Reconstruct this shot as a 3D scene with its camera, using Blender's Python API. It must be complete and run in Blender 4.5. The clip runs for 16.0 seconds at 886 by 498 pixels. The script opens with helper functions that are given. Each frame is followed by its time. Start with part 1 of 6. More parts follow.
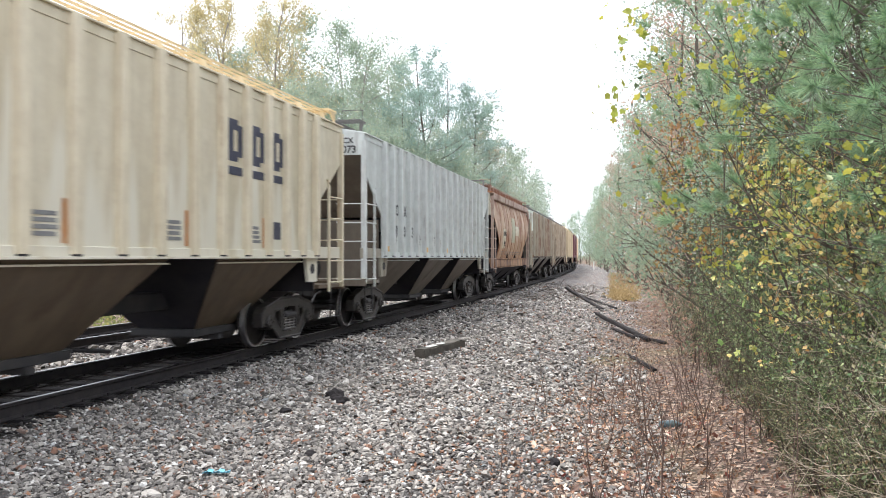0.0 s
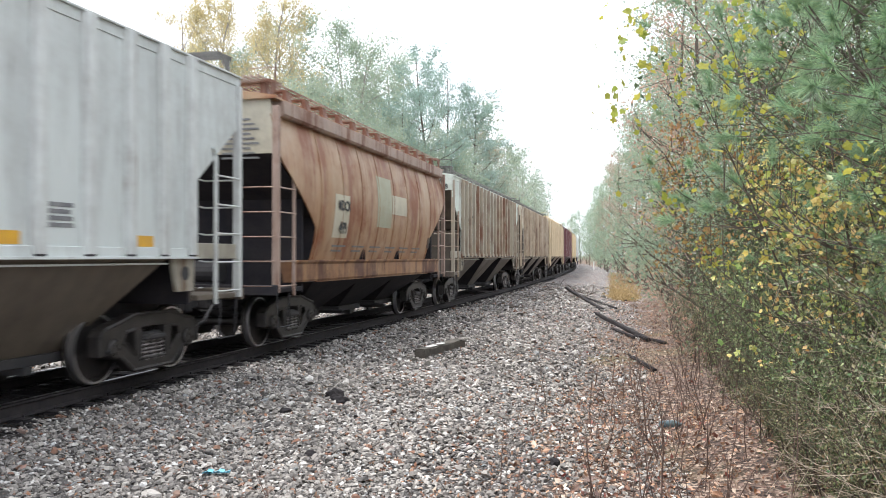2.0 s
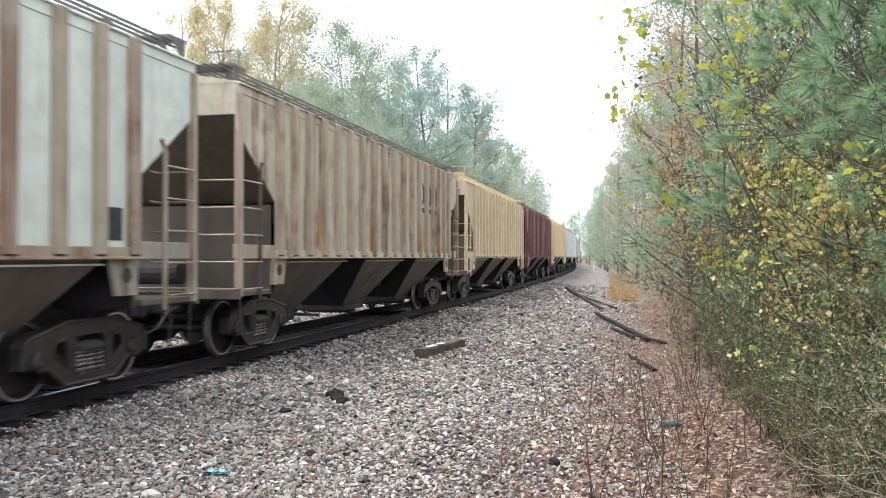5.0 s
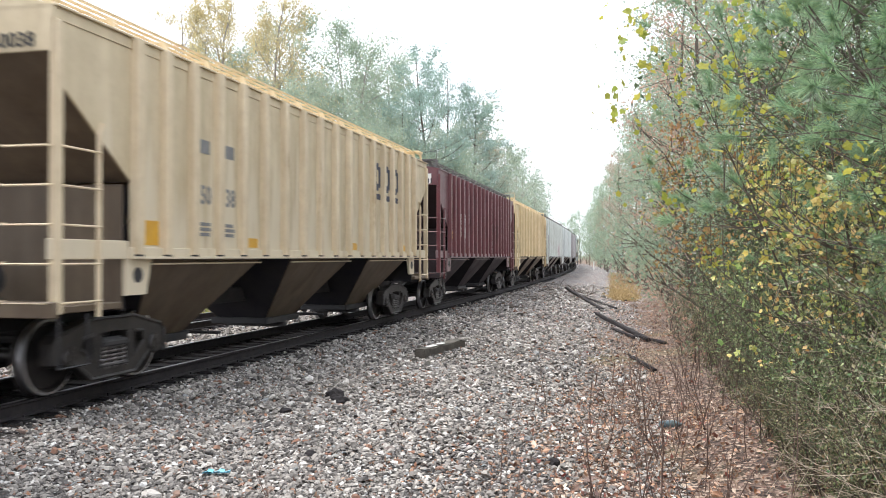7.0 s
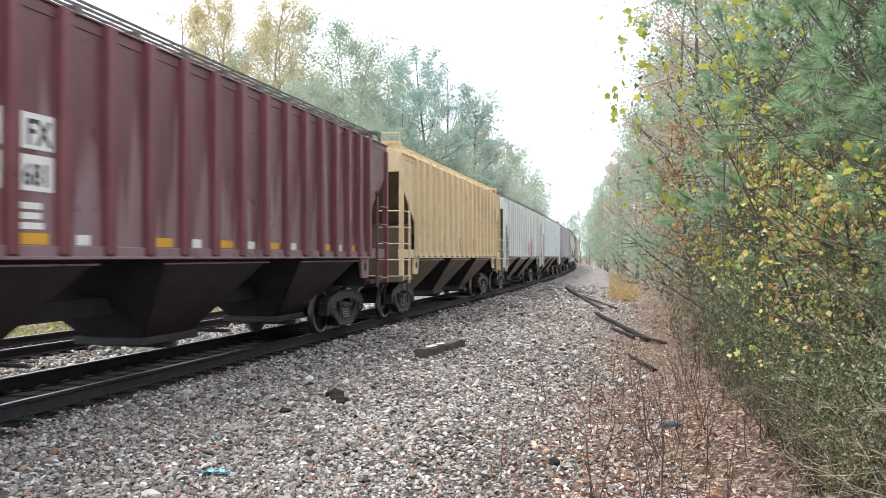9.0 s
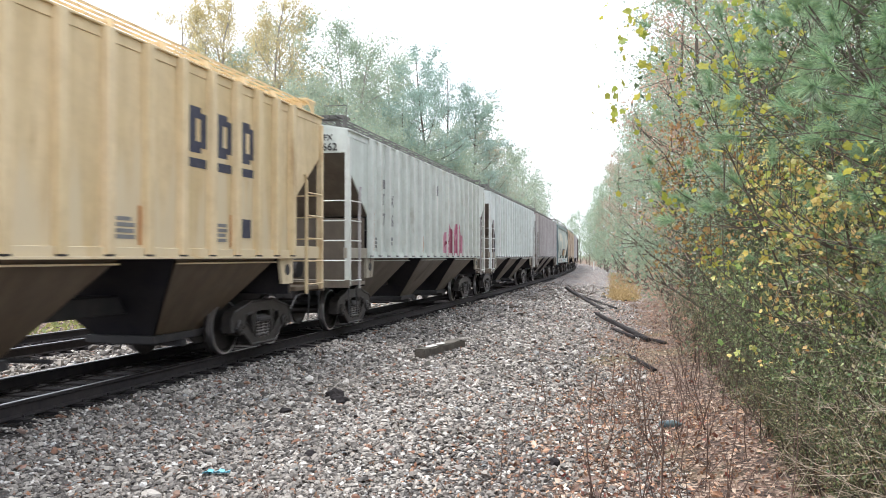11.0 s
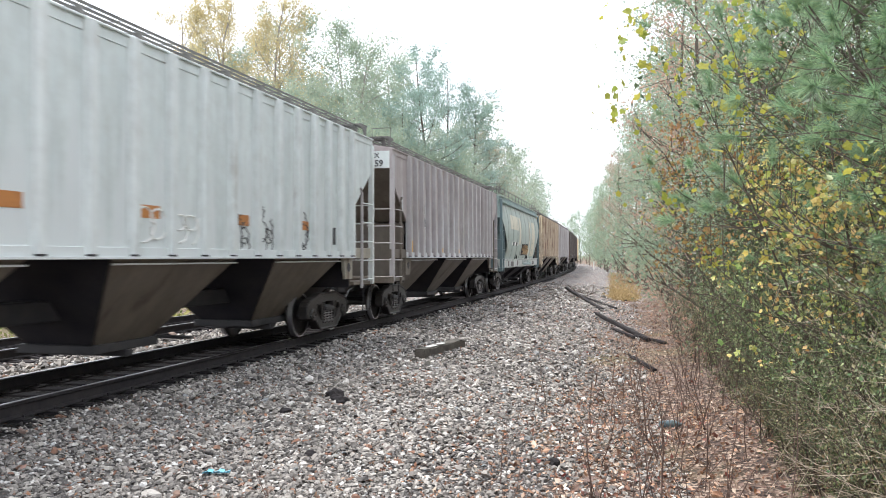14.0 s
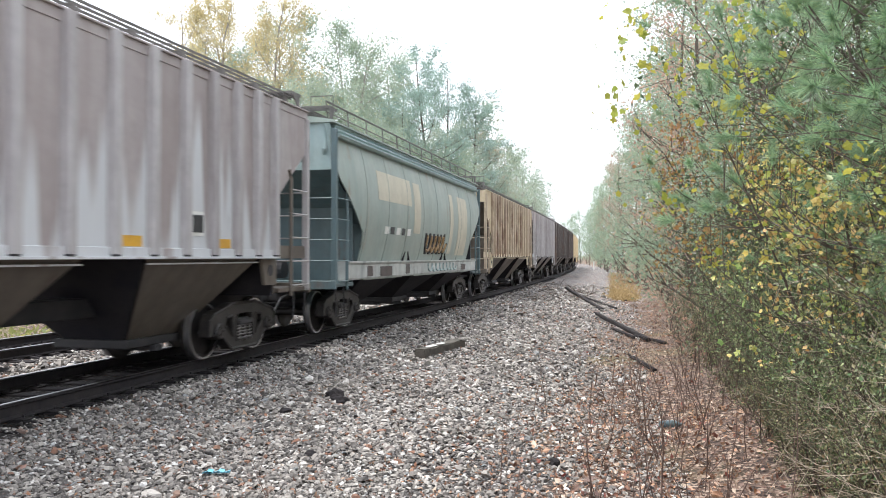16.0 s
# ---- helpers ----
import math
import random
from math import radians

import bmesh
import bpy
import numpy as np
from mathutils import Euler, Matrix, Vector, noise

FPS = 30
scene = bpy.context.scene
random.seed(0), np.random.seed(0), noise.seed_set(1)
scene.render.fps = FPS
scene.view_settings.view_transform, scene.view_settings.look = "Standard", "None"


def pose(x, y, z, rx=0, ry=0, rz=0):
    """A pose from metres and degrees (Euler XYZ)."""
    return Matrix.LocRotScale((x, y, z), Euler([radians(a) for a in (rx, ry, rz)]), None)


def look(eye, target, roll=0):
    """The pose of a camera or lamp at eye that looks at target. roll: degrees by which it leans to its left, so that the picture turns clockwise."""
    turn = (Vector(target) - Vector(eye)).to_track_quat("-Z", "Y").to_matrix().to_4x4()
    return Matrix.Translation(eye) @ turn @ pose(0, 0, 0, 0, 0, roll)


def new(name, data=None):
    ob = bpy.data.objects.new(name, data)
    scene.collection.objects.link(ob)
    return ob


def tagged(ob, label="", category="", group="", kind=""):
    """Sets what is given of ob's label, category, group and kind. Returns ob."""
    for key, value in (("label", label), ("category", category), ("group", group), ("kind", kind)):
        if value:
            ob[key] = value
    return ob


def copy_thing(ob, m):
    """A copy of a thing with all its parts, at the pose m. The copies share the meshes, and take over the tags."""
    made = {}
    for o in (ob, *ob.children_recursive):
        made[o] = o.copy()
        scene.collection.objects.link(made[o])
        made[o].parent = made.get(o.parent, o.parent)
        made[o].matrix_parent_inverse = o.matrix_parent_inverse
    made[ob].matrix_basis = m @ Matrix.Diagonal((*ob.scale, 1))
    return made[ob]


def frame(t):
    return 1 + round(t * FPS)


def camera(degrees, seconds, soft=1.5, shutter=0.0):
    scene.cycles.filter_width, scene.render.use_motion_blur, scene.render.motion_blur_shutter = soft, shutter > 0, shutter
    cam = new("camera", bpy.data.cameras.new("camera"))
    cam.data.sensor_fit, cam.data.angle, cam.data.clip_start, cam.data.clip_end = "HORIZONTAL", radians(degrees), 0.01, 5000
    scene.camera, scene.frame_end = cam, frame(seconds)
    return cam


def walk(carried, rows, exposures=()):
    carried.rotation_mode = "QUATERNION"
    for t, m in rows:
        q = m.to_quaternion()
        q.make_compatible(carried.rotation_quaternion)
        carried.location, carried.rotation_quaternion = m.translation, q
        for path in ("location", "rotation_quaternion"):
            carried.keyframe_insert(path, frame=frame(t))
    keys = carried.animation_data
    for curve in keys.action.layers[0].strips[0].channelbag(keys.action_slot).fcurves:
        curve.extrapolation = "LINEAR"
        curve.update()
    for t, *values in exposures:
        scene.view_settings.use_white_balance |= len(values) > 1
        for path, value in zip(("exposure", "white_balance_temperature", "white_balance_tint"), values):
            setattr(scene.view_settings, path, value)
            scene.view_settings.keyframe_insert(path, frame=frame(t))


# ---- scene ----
# ---- camera ----
cam = camera(55.2, 16.0, soft=0.45, shutter=0.3)
EYE = pose(0, 0, 1.65, 90.53, 0, 13.86)
walk(cam, [(0, EYE), (16, EYE)])

# ---- sky and sun: a bright overcast morning ----
SUN_UP, SUN_TURN = 66, 255
world = bpy.data.worlds.new("overcast_sky")
scene.world = world
world.use_nodes = True
_n, _l = world.node_tree.nodes, world.node_tree.links
sky = _n.new("ShaderNodeTexSky")
sky.sky_type, sky.sun_disc = "NISHITA", False
sky.sun_elevation, sky.sun_rotation = radians(SUN_UP), radians(SUN_TURN)
sky.air_density, sky.dust_density, sky.ozone_density = 1.0, 4.0, 0.5
cloud = _n.new("ShaderNodeMix")
cloud.data_type = "RGBA"
cloud.inputs["Factor"].default_value = 0.8
cloud.inputs["B"].default_value = (9.9, 10.4, 11.3, 1)
_l.new(sky.outputs[0], cloud.inputs["A"])
_l.new(cloud.outputs["Result"], _n["Background"].inputs["Color"])
_n["Background"].inputs["Strength"].default_value = 0.108
sun = new("sun", bpy.data.lights.new("sun", "SUN"))
sun.data.energy, sun.data.angle, sun.data.color = 2.3, radians(30), (1.0, 0.98, 0.95)
sun.matrix_world = look((0, 0, 0), (-math.sin(radians(SUN_TURN)) * math.cos(radians(SUN_UP)),
                                    -math.cos(radians(SUN_TURN)) * math.cos(radians(SUN_UP)), -math.sin(radians(SUN_UP))))
scene.view_settings.exposure = 1.0

# ---- the line of the track: straight behind the camera, a wide left bend ahead ----
BEND, CENTRE = 1771.0, -7.8
EAVE, SILL = 4.40, 1.65


def track(s, l=0.0, z=0.0):
    """A point s along the track and l to its right."""
    u = max(s, 0.0) / BEND
    x, y = CENTRE - BEND * (1 - math.cos(u)), (BEND * math.sin(u) if s > 0 else s)
    return Vector((x + l * math.cos(u), y + l * math.sin(u), z))


def heading(s):
    return math.degrees(max(s, 0.0) / BEND)


def on_track(s, l=0.0, z=0.0, turn=0.0):
    p = track(s, l, z)
    return pose(p.x, p.y, p.z, 0, 0, heading(s) + turn)


# ---- mesh helpers ----
class Shape:
    """Collects vertices and faces of one mesh."""

    def __init__(self):
        self.v, self.f = [], []

    def add(self, verts, faces):
        k = len(self.v)
        self.v += [tuple(p) for p in verts]
        self.f += [tuple(i + k for i in q) for q in faces]
        return self

    def box(self, x0, x1, y0, y1, z0, z1, b=0.0):
        if b <= 0:
            return self.add([(x, y, z) for z in (z0, z1) for x, y in ((x0, y0), (x1, y0), (x1, y1), (x0, y1))],
                            [(3, 2, 1, 0), (4, 5, 6, 7), (0, 1, 5, 4), (1, 2, 6, 5), (2, 3, 7, 6), (3, 0, 4, 7)])
        bm = bmesh.new()
        bmesh.ops.create_cube(bm, size=1, matrix=Matrix.Translation(((x0 + x1) / 2, (y0 + y1) / 2, (z0 + z1) / 2)) @ Matrix.Diagonal((x1 - x0, y1 - y0, z1 - z0, 1)))
        bmesh.ops.bevel(bm, geom=bm.edges[:], offset=b, segments=1, affect="EDGES")
        bm.verts.index_update()
        self.add([v.co for v in bm.verts], [[v.index for v in f.verts] for f in bm.faces])
        bm.free()
        return self

    def prism(self, pts, axis, a, b):
        """A closed outline pulled along an axis from a to b; the outline is in the two other axes in order."""
        n = len(pts)

        def at(p, w):
            q = list(p)
            q.insert("xyz".index(axis), w)
            return q
        self.add([at(p, a) for p in pts] + [at(p, b) for p in pts],
                 [tuple(range(n))[::-1], tuple(range(n, 2 * n))] + [(i, (i + 1) % n, n + (i + 1) % n, n + i) for i in range(n)])
        return self

    def tube(self, pts, radii, n=6, cap=True):
        """A round bar through points with a radius at each."""
        pts = [Vector(p) for p in pts]
        if not hasattr(radii, "__len__"):
            radii = [radii] * len(pts)
        vs, fs = [], []
        for i, p in enumerate(pts):
            d = (pts[min(i + 1, len(pts) - 1)] - pts[max(i - 1, 0)]).normalized()
            a = d.cross(Vector((0, 0, 1)) if abs(d.z) < 0.9 else Vector((1, 0, 0))).normalized()
            c = d.cross(a)
            vs += [p + (a * math.cos(2 * math.pi * k / n) + c * math.sin(2 * math.pi * k / n)) * radii[i] for k in range(n)]
        for i in range(len(pts) - 1):
            fs += [(i * n + k, i * n + (k + 1) % n, (i + 1) * n + (k + 1) % n, (i + 1) * n + k) for k in range(n)]
        if cap:
            fs += [tuple(range(n))[::-1], tuple(range((len(pts) - 1) * n, len(pts) * n))]
        return self.add(vs, fs)

    def ring(self, profile, axis_x=True, n=28):
        """A turned body: profile of (along, radius) about the x axis."""
        vs = [(a, r * math.cos(2 * math.pi * k / n), r * math.sin(2 * math.pi * k / n)) for a, r in profile for k in range(n)]
        fs = [(i * n + k, i * n + (k + 1) % n, (i + 1) * n + (k + 1) % n, (i + 1) * n + k) for i in range(len(profile) - 1) for k in range(n)]
        return self.add(vs, fs)

    def mesh(self, name, mat, smooth=False):
        me = bpy.data.meshes.new(name)
        me.from_pydata(self.v, [], self.f)
        bm = bmesh.new()
        bm.from_mesh(me)
        bmesh.ops.recalc_face_normals(bm, faces=bm.faces[:])
        bm.to_mesh(me)
        bm.free()
        if smooth:
            me.shade_smooth()
            me.set_sharp_from_angle(angle=radians(35))
        me.materials.append(mat)
        return me


def raw_mesh(name, verts, faces, mat, smooth=False):
    """A mesh from numpy arrays; all faces have the same number of corners."""
    me = bpy.data.meshes.new(name)
    m, k = faces.shape
    me.vertices.add(len(verts))
    me.vertices.foreach_set("co", np.ascontiguousarray(verts, dtype=np.float32).ravel())
    me.loops.add(m * k)
    me.loops.foreach_set("vertex_index", np.ascontiguousarray(faces, dtype=np.int32).ravel())
    me.polygons.add(m)
    me.polygons.foreach_set("loop_start", np.arange(0, m * k, k, dtype=np.int32))
    me.polygons.foreach_set("use_smooth", np.full(m, smooth))
    me.update(calc_edges=True)
    me.validate()
    me.materials.append(mat)
    return me


def part(name, data, mat, parent, label="", at=None, smooth=False):
    me = data.mesh(name, mat, smooth) if isinstance(data, Shape) else data
    ob = new(name, me)
    ob.parent = parent
    if at is not None:
        ob.matrix_basis = at
    return tagged(ob, label)


def thing(name, label, category, group="", kind="", data=None, at=None):
    ob = new(name, data)
    if at is not None:
        ob.matrix_basis = at
    return tagged(ob, label, category, group, kind)


def lettering(words, size, mat, align="CENTER"):
    """A thin mesh of letters in the xy plane."""
    cu = bpy.data.curves.new("letters", "FONT")
    cu.body, cu.size, cu.align_x, cu.extrude, cu.resolution_u = words, size, align, 0.002, 2
    cu.offset = 0.022 * size
    ob = bpy.data.objects.new("letters", cu)
    me = bpy.data.meshes.new_from_object(ob)
    bpy.data.objects.remove(ob)
    bpy.data.curves.remove(cu)
    me.materials.clear()
    me.materials.append(mat)
    return me


# ---- materials ----
def nodes_of(name, rough=0.7, metal=0.0):
    mat = bpy.data.materials.new(name)
    mat.use_nodes = True
    nt = mat.node_tree
    b = nt.nodes["Principled BSDF"]
    b.inputs["Roughness"].default_value, b.inputs["Metallic"].default_value = rough, metal
    return mat, nt.nodes, nt.links, b


def mapped(n, l, scale, source="Object", shift_random=False):
    co = n.new("ShaderNodeTexCoord")
    mp = n.new("ShaderNodeMapping")
    mp.inputs["Scale"].default_value = scale
    l.new(co.outputs[source], mp.inputs["Vector"])
    if shift_random:
        info, mul = n.new("ShaderNodeObjectInfo"), n.new("ShaderNodeMath")
        mul.operation, mul.inputs[1].default_value = "MULTIPLY", 37.0
        l.new(info.outputs["Random"], mul.inputs[0])
        l.new(mul.outputs[0], mp.inputs["Location"])
    return mp.outputs[0]


def noise_of(n, l, vec, scale, detail=4.0, rough=0.6):
    t = n.new("ShaderNodeTexNoise")
    t.inputs["Scale"].default_value, t.inputs["Detail"].default_value, t.inputs["Roughness"].default_value = scale, detail, rough
    l.new(vec, t.inputs["Vector"])
    return t.outputs["Fac"]


def ramp_of(n, l, fac, stops):
    r = n.new("ShaderNodeValToRGB")
    while len(r.color_ramp.elements) < len(stops):
        r.color_ramp.elements.new(0.5)
    for e, (p, c) in zip(r.color_ramp.elements, stops):
        e.position, e.color = p, (*c, 1) if len(c) == 3 else c
    l.new(fac, r.inputs[0])
    return r.outputs[0]


def mix_of(n, l, fac, a, b, mode="MIX"):
    m = n.new("ShaderNodeMix")
    m.data_type, m.blend_type = "RGBA", mode
    for sock, v in ((m.inputs["Factor"], fac), (m.inputs["A"], a), (m.inputs["B"], b)):
        if hasattr(v, "links") or isinstance(v, bpy.types.NodeSocket):
            l.new(v, sock)
        elif isinstance(v, (int, float)):
            sock.default_value = v
        else:
            sock.default_value = (*v, 1)
    return m.outputs["Result"]


def bump_of(n, l, b, height, strength, dist=0.01):
    bp = n.new("ShaderNodeBump")
    bp.inputs["Strength"].default_value, bp.inputs["Distance"].default_value = strength, dist
    l.new(height, bp.inputs["Height"])
    l.new(bp.outputs[0], b.inputs["Normal"])


def grey(n, l, fac, lo, hi):
    return ramp_of(n, l, fac, [(lo, (0, 0, 0)), (hi, (1, 1, 1))])


def paint(name, base, fade, rust=(0.16, 0.075, 0.04), rusty=0.5, streak=0.4, rough=0.55, dirt=(0.10, 0.085, 0.07), dirty=0.4, shift=False, flame=None, wide=1.0):
    """Old car paint: chalky fading, upright streaks, rust and road dirt; flame: pale washed tongues rising from the sill."""
    mat, n, l, b = nodes_of(name, rough)
    up = mapped(n, l, (1.0, 1.5 / wide, 0.13), shift_random=shift)
    fine = mapped(n, l, (1, 1, 1), shift_random=shift)
    s1 = noise_of(n, l, up, 1.7, 5, 0.65)
    s2 = noise_of(n, l, up, 6.0, 4, 0.7)
    s3 = noise_of(n, l, mapped(n, l, (1.0, 2.3 / wide, 0.10), shift_random=shift), 1.3, 6, 0.7)
    blot = noise_of(n, l, fine, 0.9, 6, 0.65)
    cloudy = noise_of(n, l, fine, 3.2, 5, 0.7)
    grain = noise_of(n, l, fine, 26, 5, 0.7)
    col = mix_of(n, l, grey(n, l, s1, 0.5 - streak * 0.35, 0.5 + 0.22), base, fade)
    col = mix_of(n, l, grey(n, l, cloudy, 0.40, 0.72), col, mix_of(n, l, 0.30, col, dirt))
    if flame:
        sep, add = n.new("ShaderNodeSeparateXYZ"), n.new("ShaderNodeMath")
        l.new(mapped(n, l, (1, 1, 1)), sep.inputs[0])
        tongue = noise_of(n, l, mapped(n, l, (1.0, 1.0, 0.03)), 2.6, 2, 0.5)
        add.operation, add.inputs[1].default_value = "MULTIPLY_ADD", -0.16
        l.new(sep.outputs["Z"], add.inputs[0])
        l.new(tongue, add.inputs[2])
        off = n.new("ShaderNodeMath")
        off.operation, off.inputs[1].default_value = "ADD", 0.42
        l.new(add.outputs[0], off.inputs[0])
        col = mix_of(n, l, grey(n, l, off.outputs[0], 0.46, 0.56), col, flame)
    col = mix_of(n, l, grey(n, l, s2, 0.78 - 0.34 * dirty, 0.95 - 0.1 * dirty), col, dirt)
    mul = n.new("ShaderNodeMix")
    mul.data_type = "FLOAT"
    mul.inputs["Factor"].default_value = 0.38
    l.new(s3, mul.inputs["A"])
    l.new(blot, mul.inputs["B"])
    k = 0.625 - 0.24 * rusty
    col = mix_of(n, l, grey(n, l, mul.outputs["Result"], k, k + 0.09), col, rust)
    col = mix_of(n, l, grey(n, l, grain, 0.68, 0.8), col, dirt)
    if shift:
        info = n.new("ShaderNodeObjectInfo")
        col = mix_of(n, l, ramp_of(n, l, info.outputs["Random"], [(0.2, (0, 0, 0)), (1, (0.55 * rusty,) * 3)]), col, fade if rusty < 0.5 else base)
    l.new(col, b.inputs["Base Color"])
    l.new(ramp_of(n, l, blot, [(0.3, (rough - 0.12,) * 3), (0.8, (min(1, rough + 0.25),) * 3)]), b.inputs["Roughness"])
    bump_of(n, l, b, blot, 0.25, 0.02)
    return mat


def plain(name, base, other, scale=8.0, rough=0.7, metal=0.0, bump=0.3, source="Object", dist=0.01):
    mat, n, l, b = nodes_of(name, rough, metal)
    v = mapped(n, l, (1, 1, 1), source)
    big, small = noise_of(n, l, v, scale, 5), noise_of(n, l, v, scale * 9, 4)
    col = mix_of(n, l, grey(n, l, big, 0.35, 0.7), base, other)
    col = mix_of(n, l, grey(n, l, small, 0.6, 0.8), col, tuple(0.55 * c for c in base))
    l.new(col, b.inputs["Base Color"])
    bump_of(n, l, b, small, bump, dist)
    return mat


def leafy(name, colours, rough=0.55, shine=0.35):
    """Leaves: each its own tint, some light shining through."""
    mat, n, l, b = nodes_of(name, rough)
    geo = n.new("ShaderNodeNewGeometry")
    col = ramp_of(n, l, geo.outputs["Random Per Island"], [(i / max(1, len(colours) - 1), c) for i, c in enumerate(colours)])
    v = mapped(n, l, (1, 1, 1))
    col = mix_of(n, l, grey(n, l, noise_of(n, l, v, 0.7, 3), 0.35, 0.7), col, mix_of(n, l, 0.3, col, (0.05, 0.055, 0.03)))
    l.new(col, b.inputs["Base Color"])
    tr = n.new("ShaderNodeBsdfTranslucent")
    l.new(col, tr.inputs["Color"])
    mx = n.new("ShaderNodeMixShader")
    mx.inputs[0].default_value = shine
    l.new(b.outputs[0], mx.inputs[1])
    l.new(tr.outputs[0], mx.inputs[2])
    l.new(mx.outputs[0], n["Material Output"].inputs["Surface"])
    return mat


M_STEEL = plain("black_grimy_steel", (0.030, 0.030, 0.034), (0.055, 0.050, 0.050), 3, 0.7)
# near-black colour that paints the shade under the car bodies
M_UNDERSHADE = plain("black_underbody_shade", (0.026, 0.025, 0.031), (0.045, 0.040, 0.042), 2, 0.8)
M_FRAME = plain("dusty_cast_steel", (0.040, 0.034, 0.031), (0.014, 0.013, 0.013), 4, 0.5)
M_SPRING = plain("dusty_spring_steel", (0.20, 0.18, 0.17), (0.10, 0.09, 0.085), 6, 0.5)
M_WHEEL = plain("worn_wheel_steel", (0.030, 0.027, 0.027), (0.05, 0.044, 0.042), 5, 0.42, 0.5)
M_TREAD = plain("polished_tread_steel", (0.72, 0.72, 0.74), (0.55, 0.55, 0.56), 9, 0.36, 1.0, 0.1)
M_RAIL = plain("rusty_rail_steel", (0.042, 0.036, 0.036), (0.026, 0.024, 0.027), 6, 0.75)
M_HEAD = plain("polished_rail_head", (0.20, 0.19, 0.19), (0.12, 0.11, 0.105), 4, 0.34, 1.0, 0.1)
M_TIE = plain("creosoted_tie_wood", (0.022, 0.020, 0.022), (0.036, 0.031, 0.031), 4, 0.9, 0, 0.8)
M_OLDTIE = plain("weathered_grey_wood", (0.065, 0.057, 0.048), (0.13, 0.115, 0.098), 3, 0.9, 0, 0.8)
M_BARK = plain("grey_brown_bark", (0.085, 0.068, 0.055), (0.15, 0.125, 0.105), 5, 0.9, 0, 0.9)
# grey bark paled so far trunks look hazy
M_FARBARK = plain("haze_paled_grey_bark", (0.22, 0.20, 0.18), (0.30, 0.275, 0.25), 3, 0.9, 0, 0.6)
M_TWIG = plain("dry_tan_twigs", (0.58, 0.50, 0.40), (0.30, 0.24, 0.18), 9, 0.85, 0, 0.4)
M_DARKTWIG = plain("dark_brown_twigs", (0.06, 0.045, 0.036), (0.11, 0.085, 0.068), 9, 0.85, 0, 0.4)
M_WEED = plain("brown_dry_weed_stems", (0.10, 0.068, 0.056), (0.18, 0.115, 0.09), 9, 0.85, 0, 0.4)
M_BLACKPAINT = plain("faded_navy_lettering", (0.028, 0.032, 0.06), (0.06, 0.065, 0.10), 6, 0.6)
M_LETTER = plain("faded_black_lettering", (0.02, 0.02, 0.022), (0.055, 0.055, 0.058), 6, 0.6)
M_YELLOW = plain("yellow_reflective_sheet", (0.72, 0.40, 0.04), (0.60, 0.32, 0.05), 6, 0.4)
M_ORANGE = plain("rusty_orange_patch", (0.50, 0.20, 0.05), (0.36, 0.15, 0.05), 6, 0.6)
M_GRATING = plain("dark_weathered_grating", (0.10, 0.098, 0.095), (0.17, 0.16, 0.15), 5, 0.7)
M_WHITE = plain("white_stencil_panel", (0.80, 0.80, 0.77), (0.68, 0.67, 0.62), 5, 0.6)
M_OLDSTENCIL = plain("faded_pale_stencil_panel", (0.70, 0.72, 0.70), (0.60, 0.62, 0.59), 2, 0.6)
M_OLDWHITE = plain("worn_cream_overpaint", (0.58, 0.54, 0.42), (0.47, 0.44, 0.34), 2, 0.6)
M_PALEGREEN = plain("worn_pale_green_overpaint", (0.42, 0.44, 0.33), (0.36, 0.33, 0.23), 2, 0.6)
M_PINK = plain("pink_spray_paint", (0.42, 0.12, 0.19), (0.36, 0.08, 0.15), 3, 0.5)
M_PINKLIGHT = plain("light_pink_spray_paint", (0.50, 0.21, 0.29), (0.56, 0.27, 0.35), 3, 0.5)
M_MARK = plain("thin_grey_spray_paint", (0.16, 0.16, 0.17), (0.25, 0.25, 0.25), 5, 0.6)
M_OLDTAN = plain("tan_spray_paint", (0.34, 0.22, 0.10), (0.28, 0.17, 0.08), 3, 0.5)
M_BRICKRED = plain("dark_red_leaf_spray_paint", (0.30, 0.05, 0.10), (0.22, 0.04, 0.07), 3, 0.5)


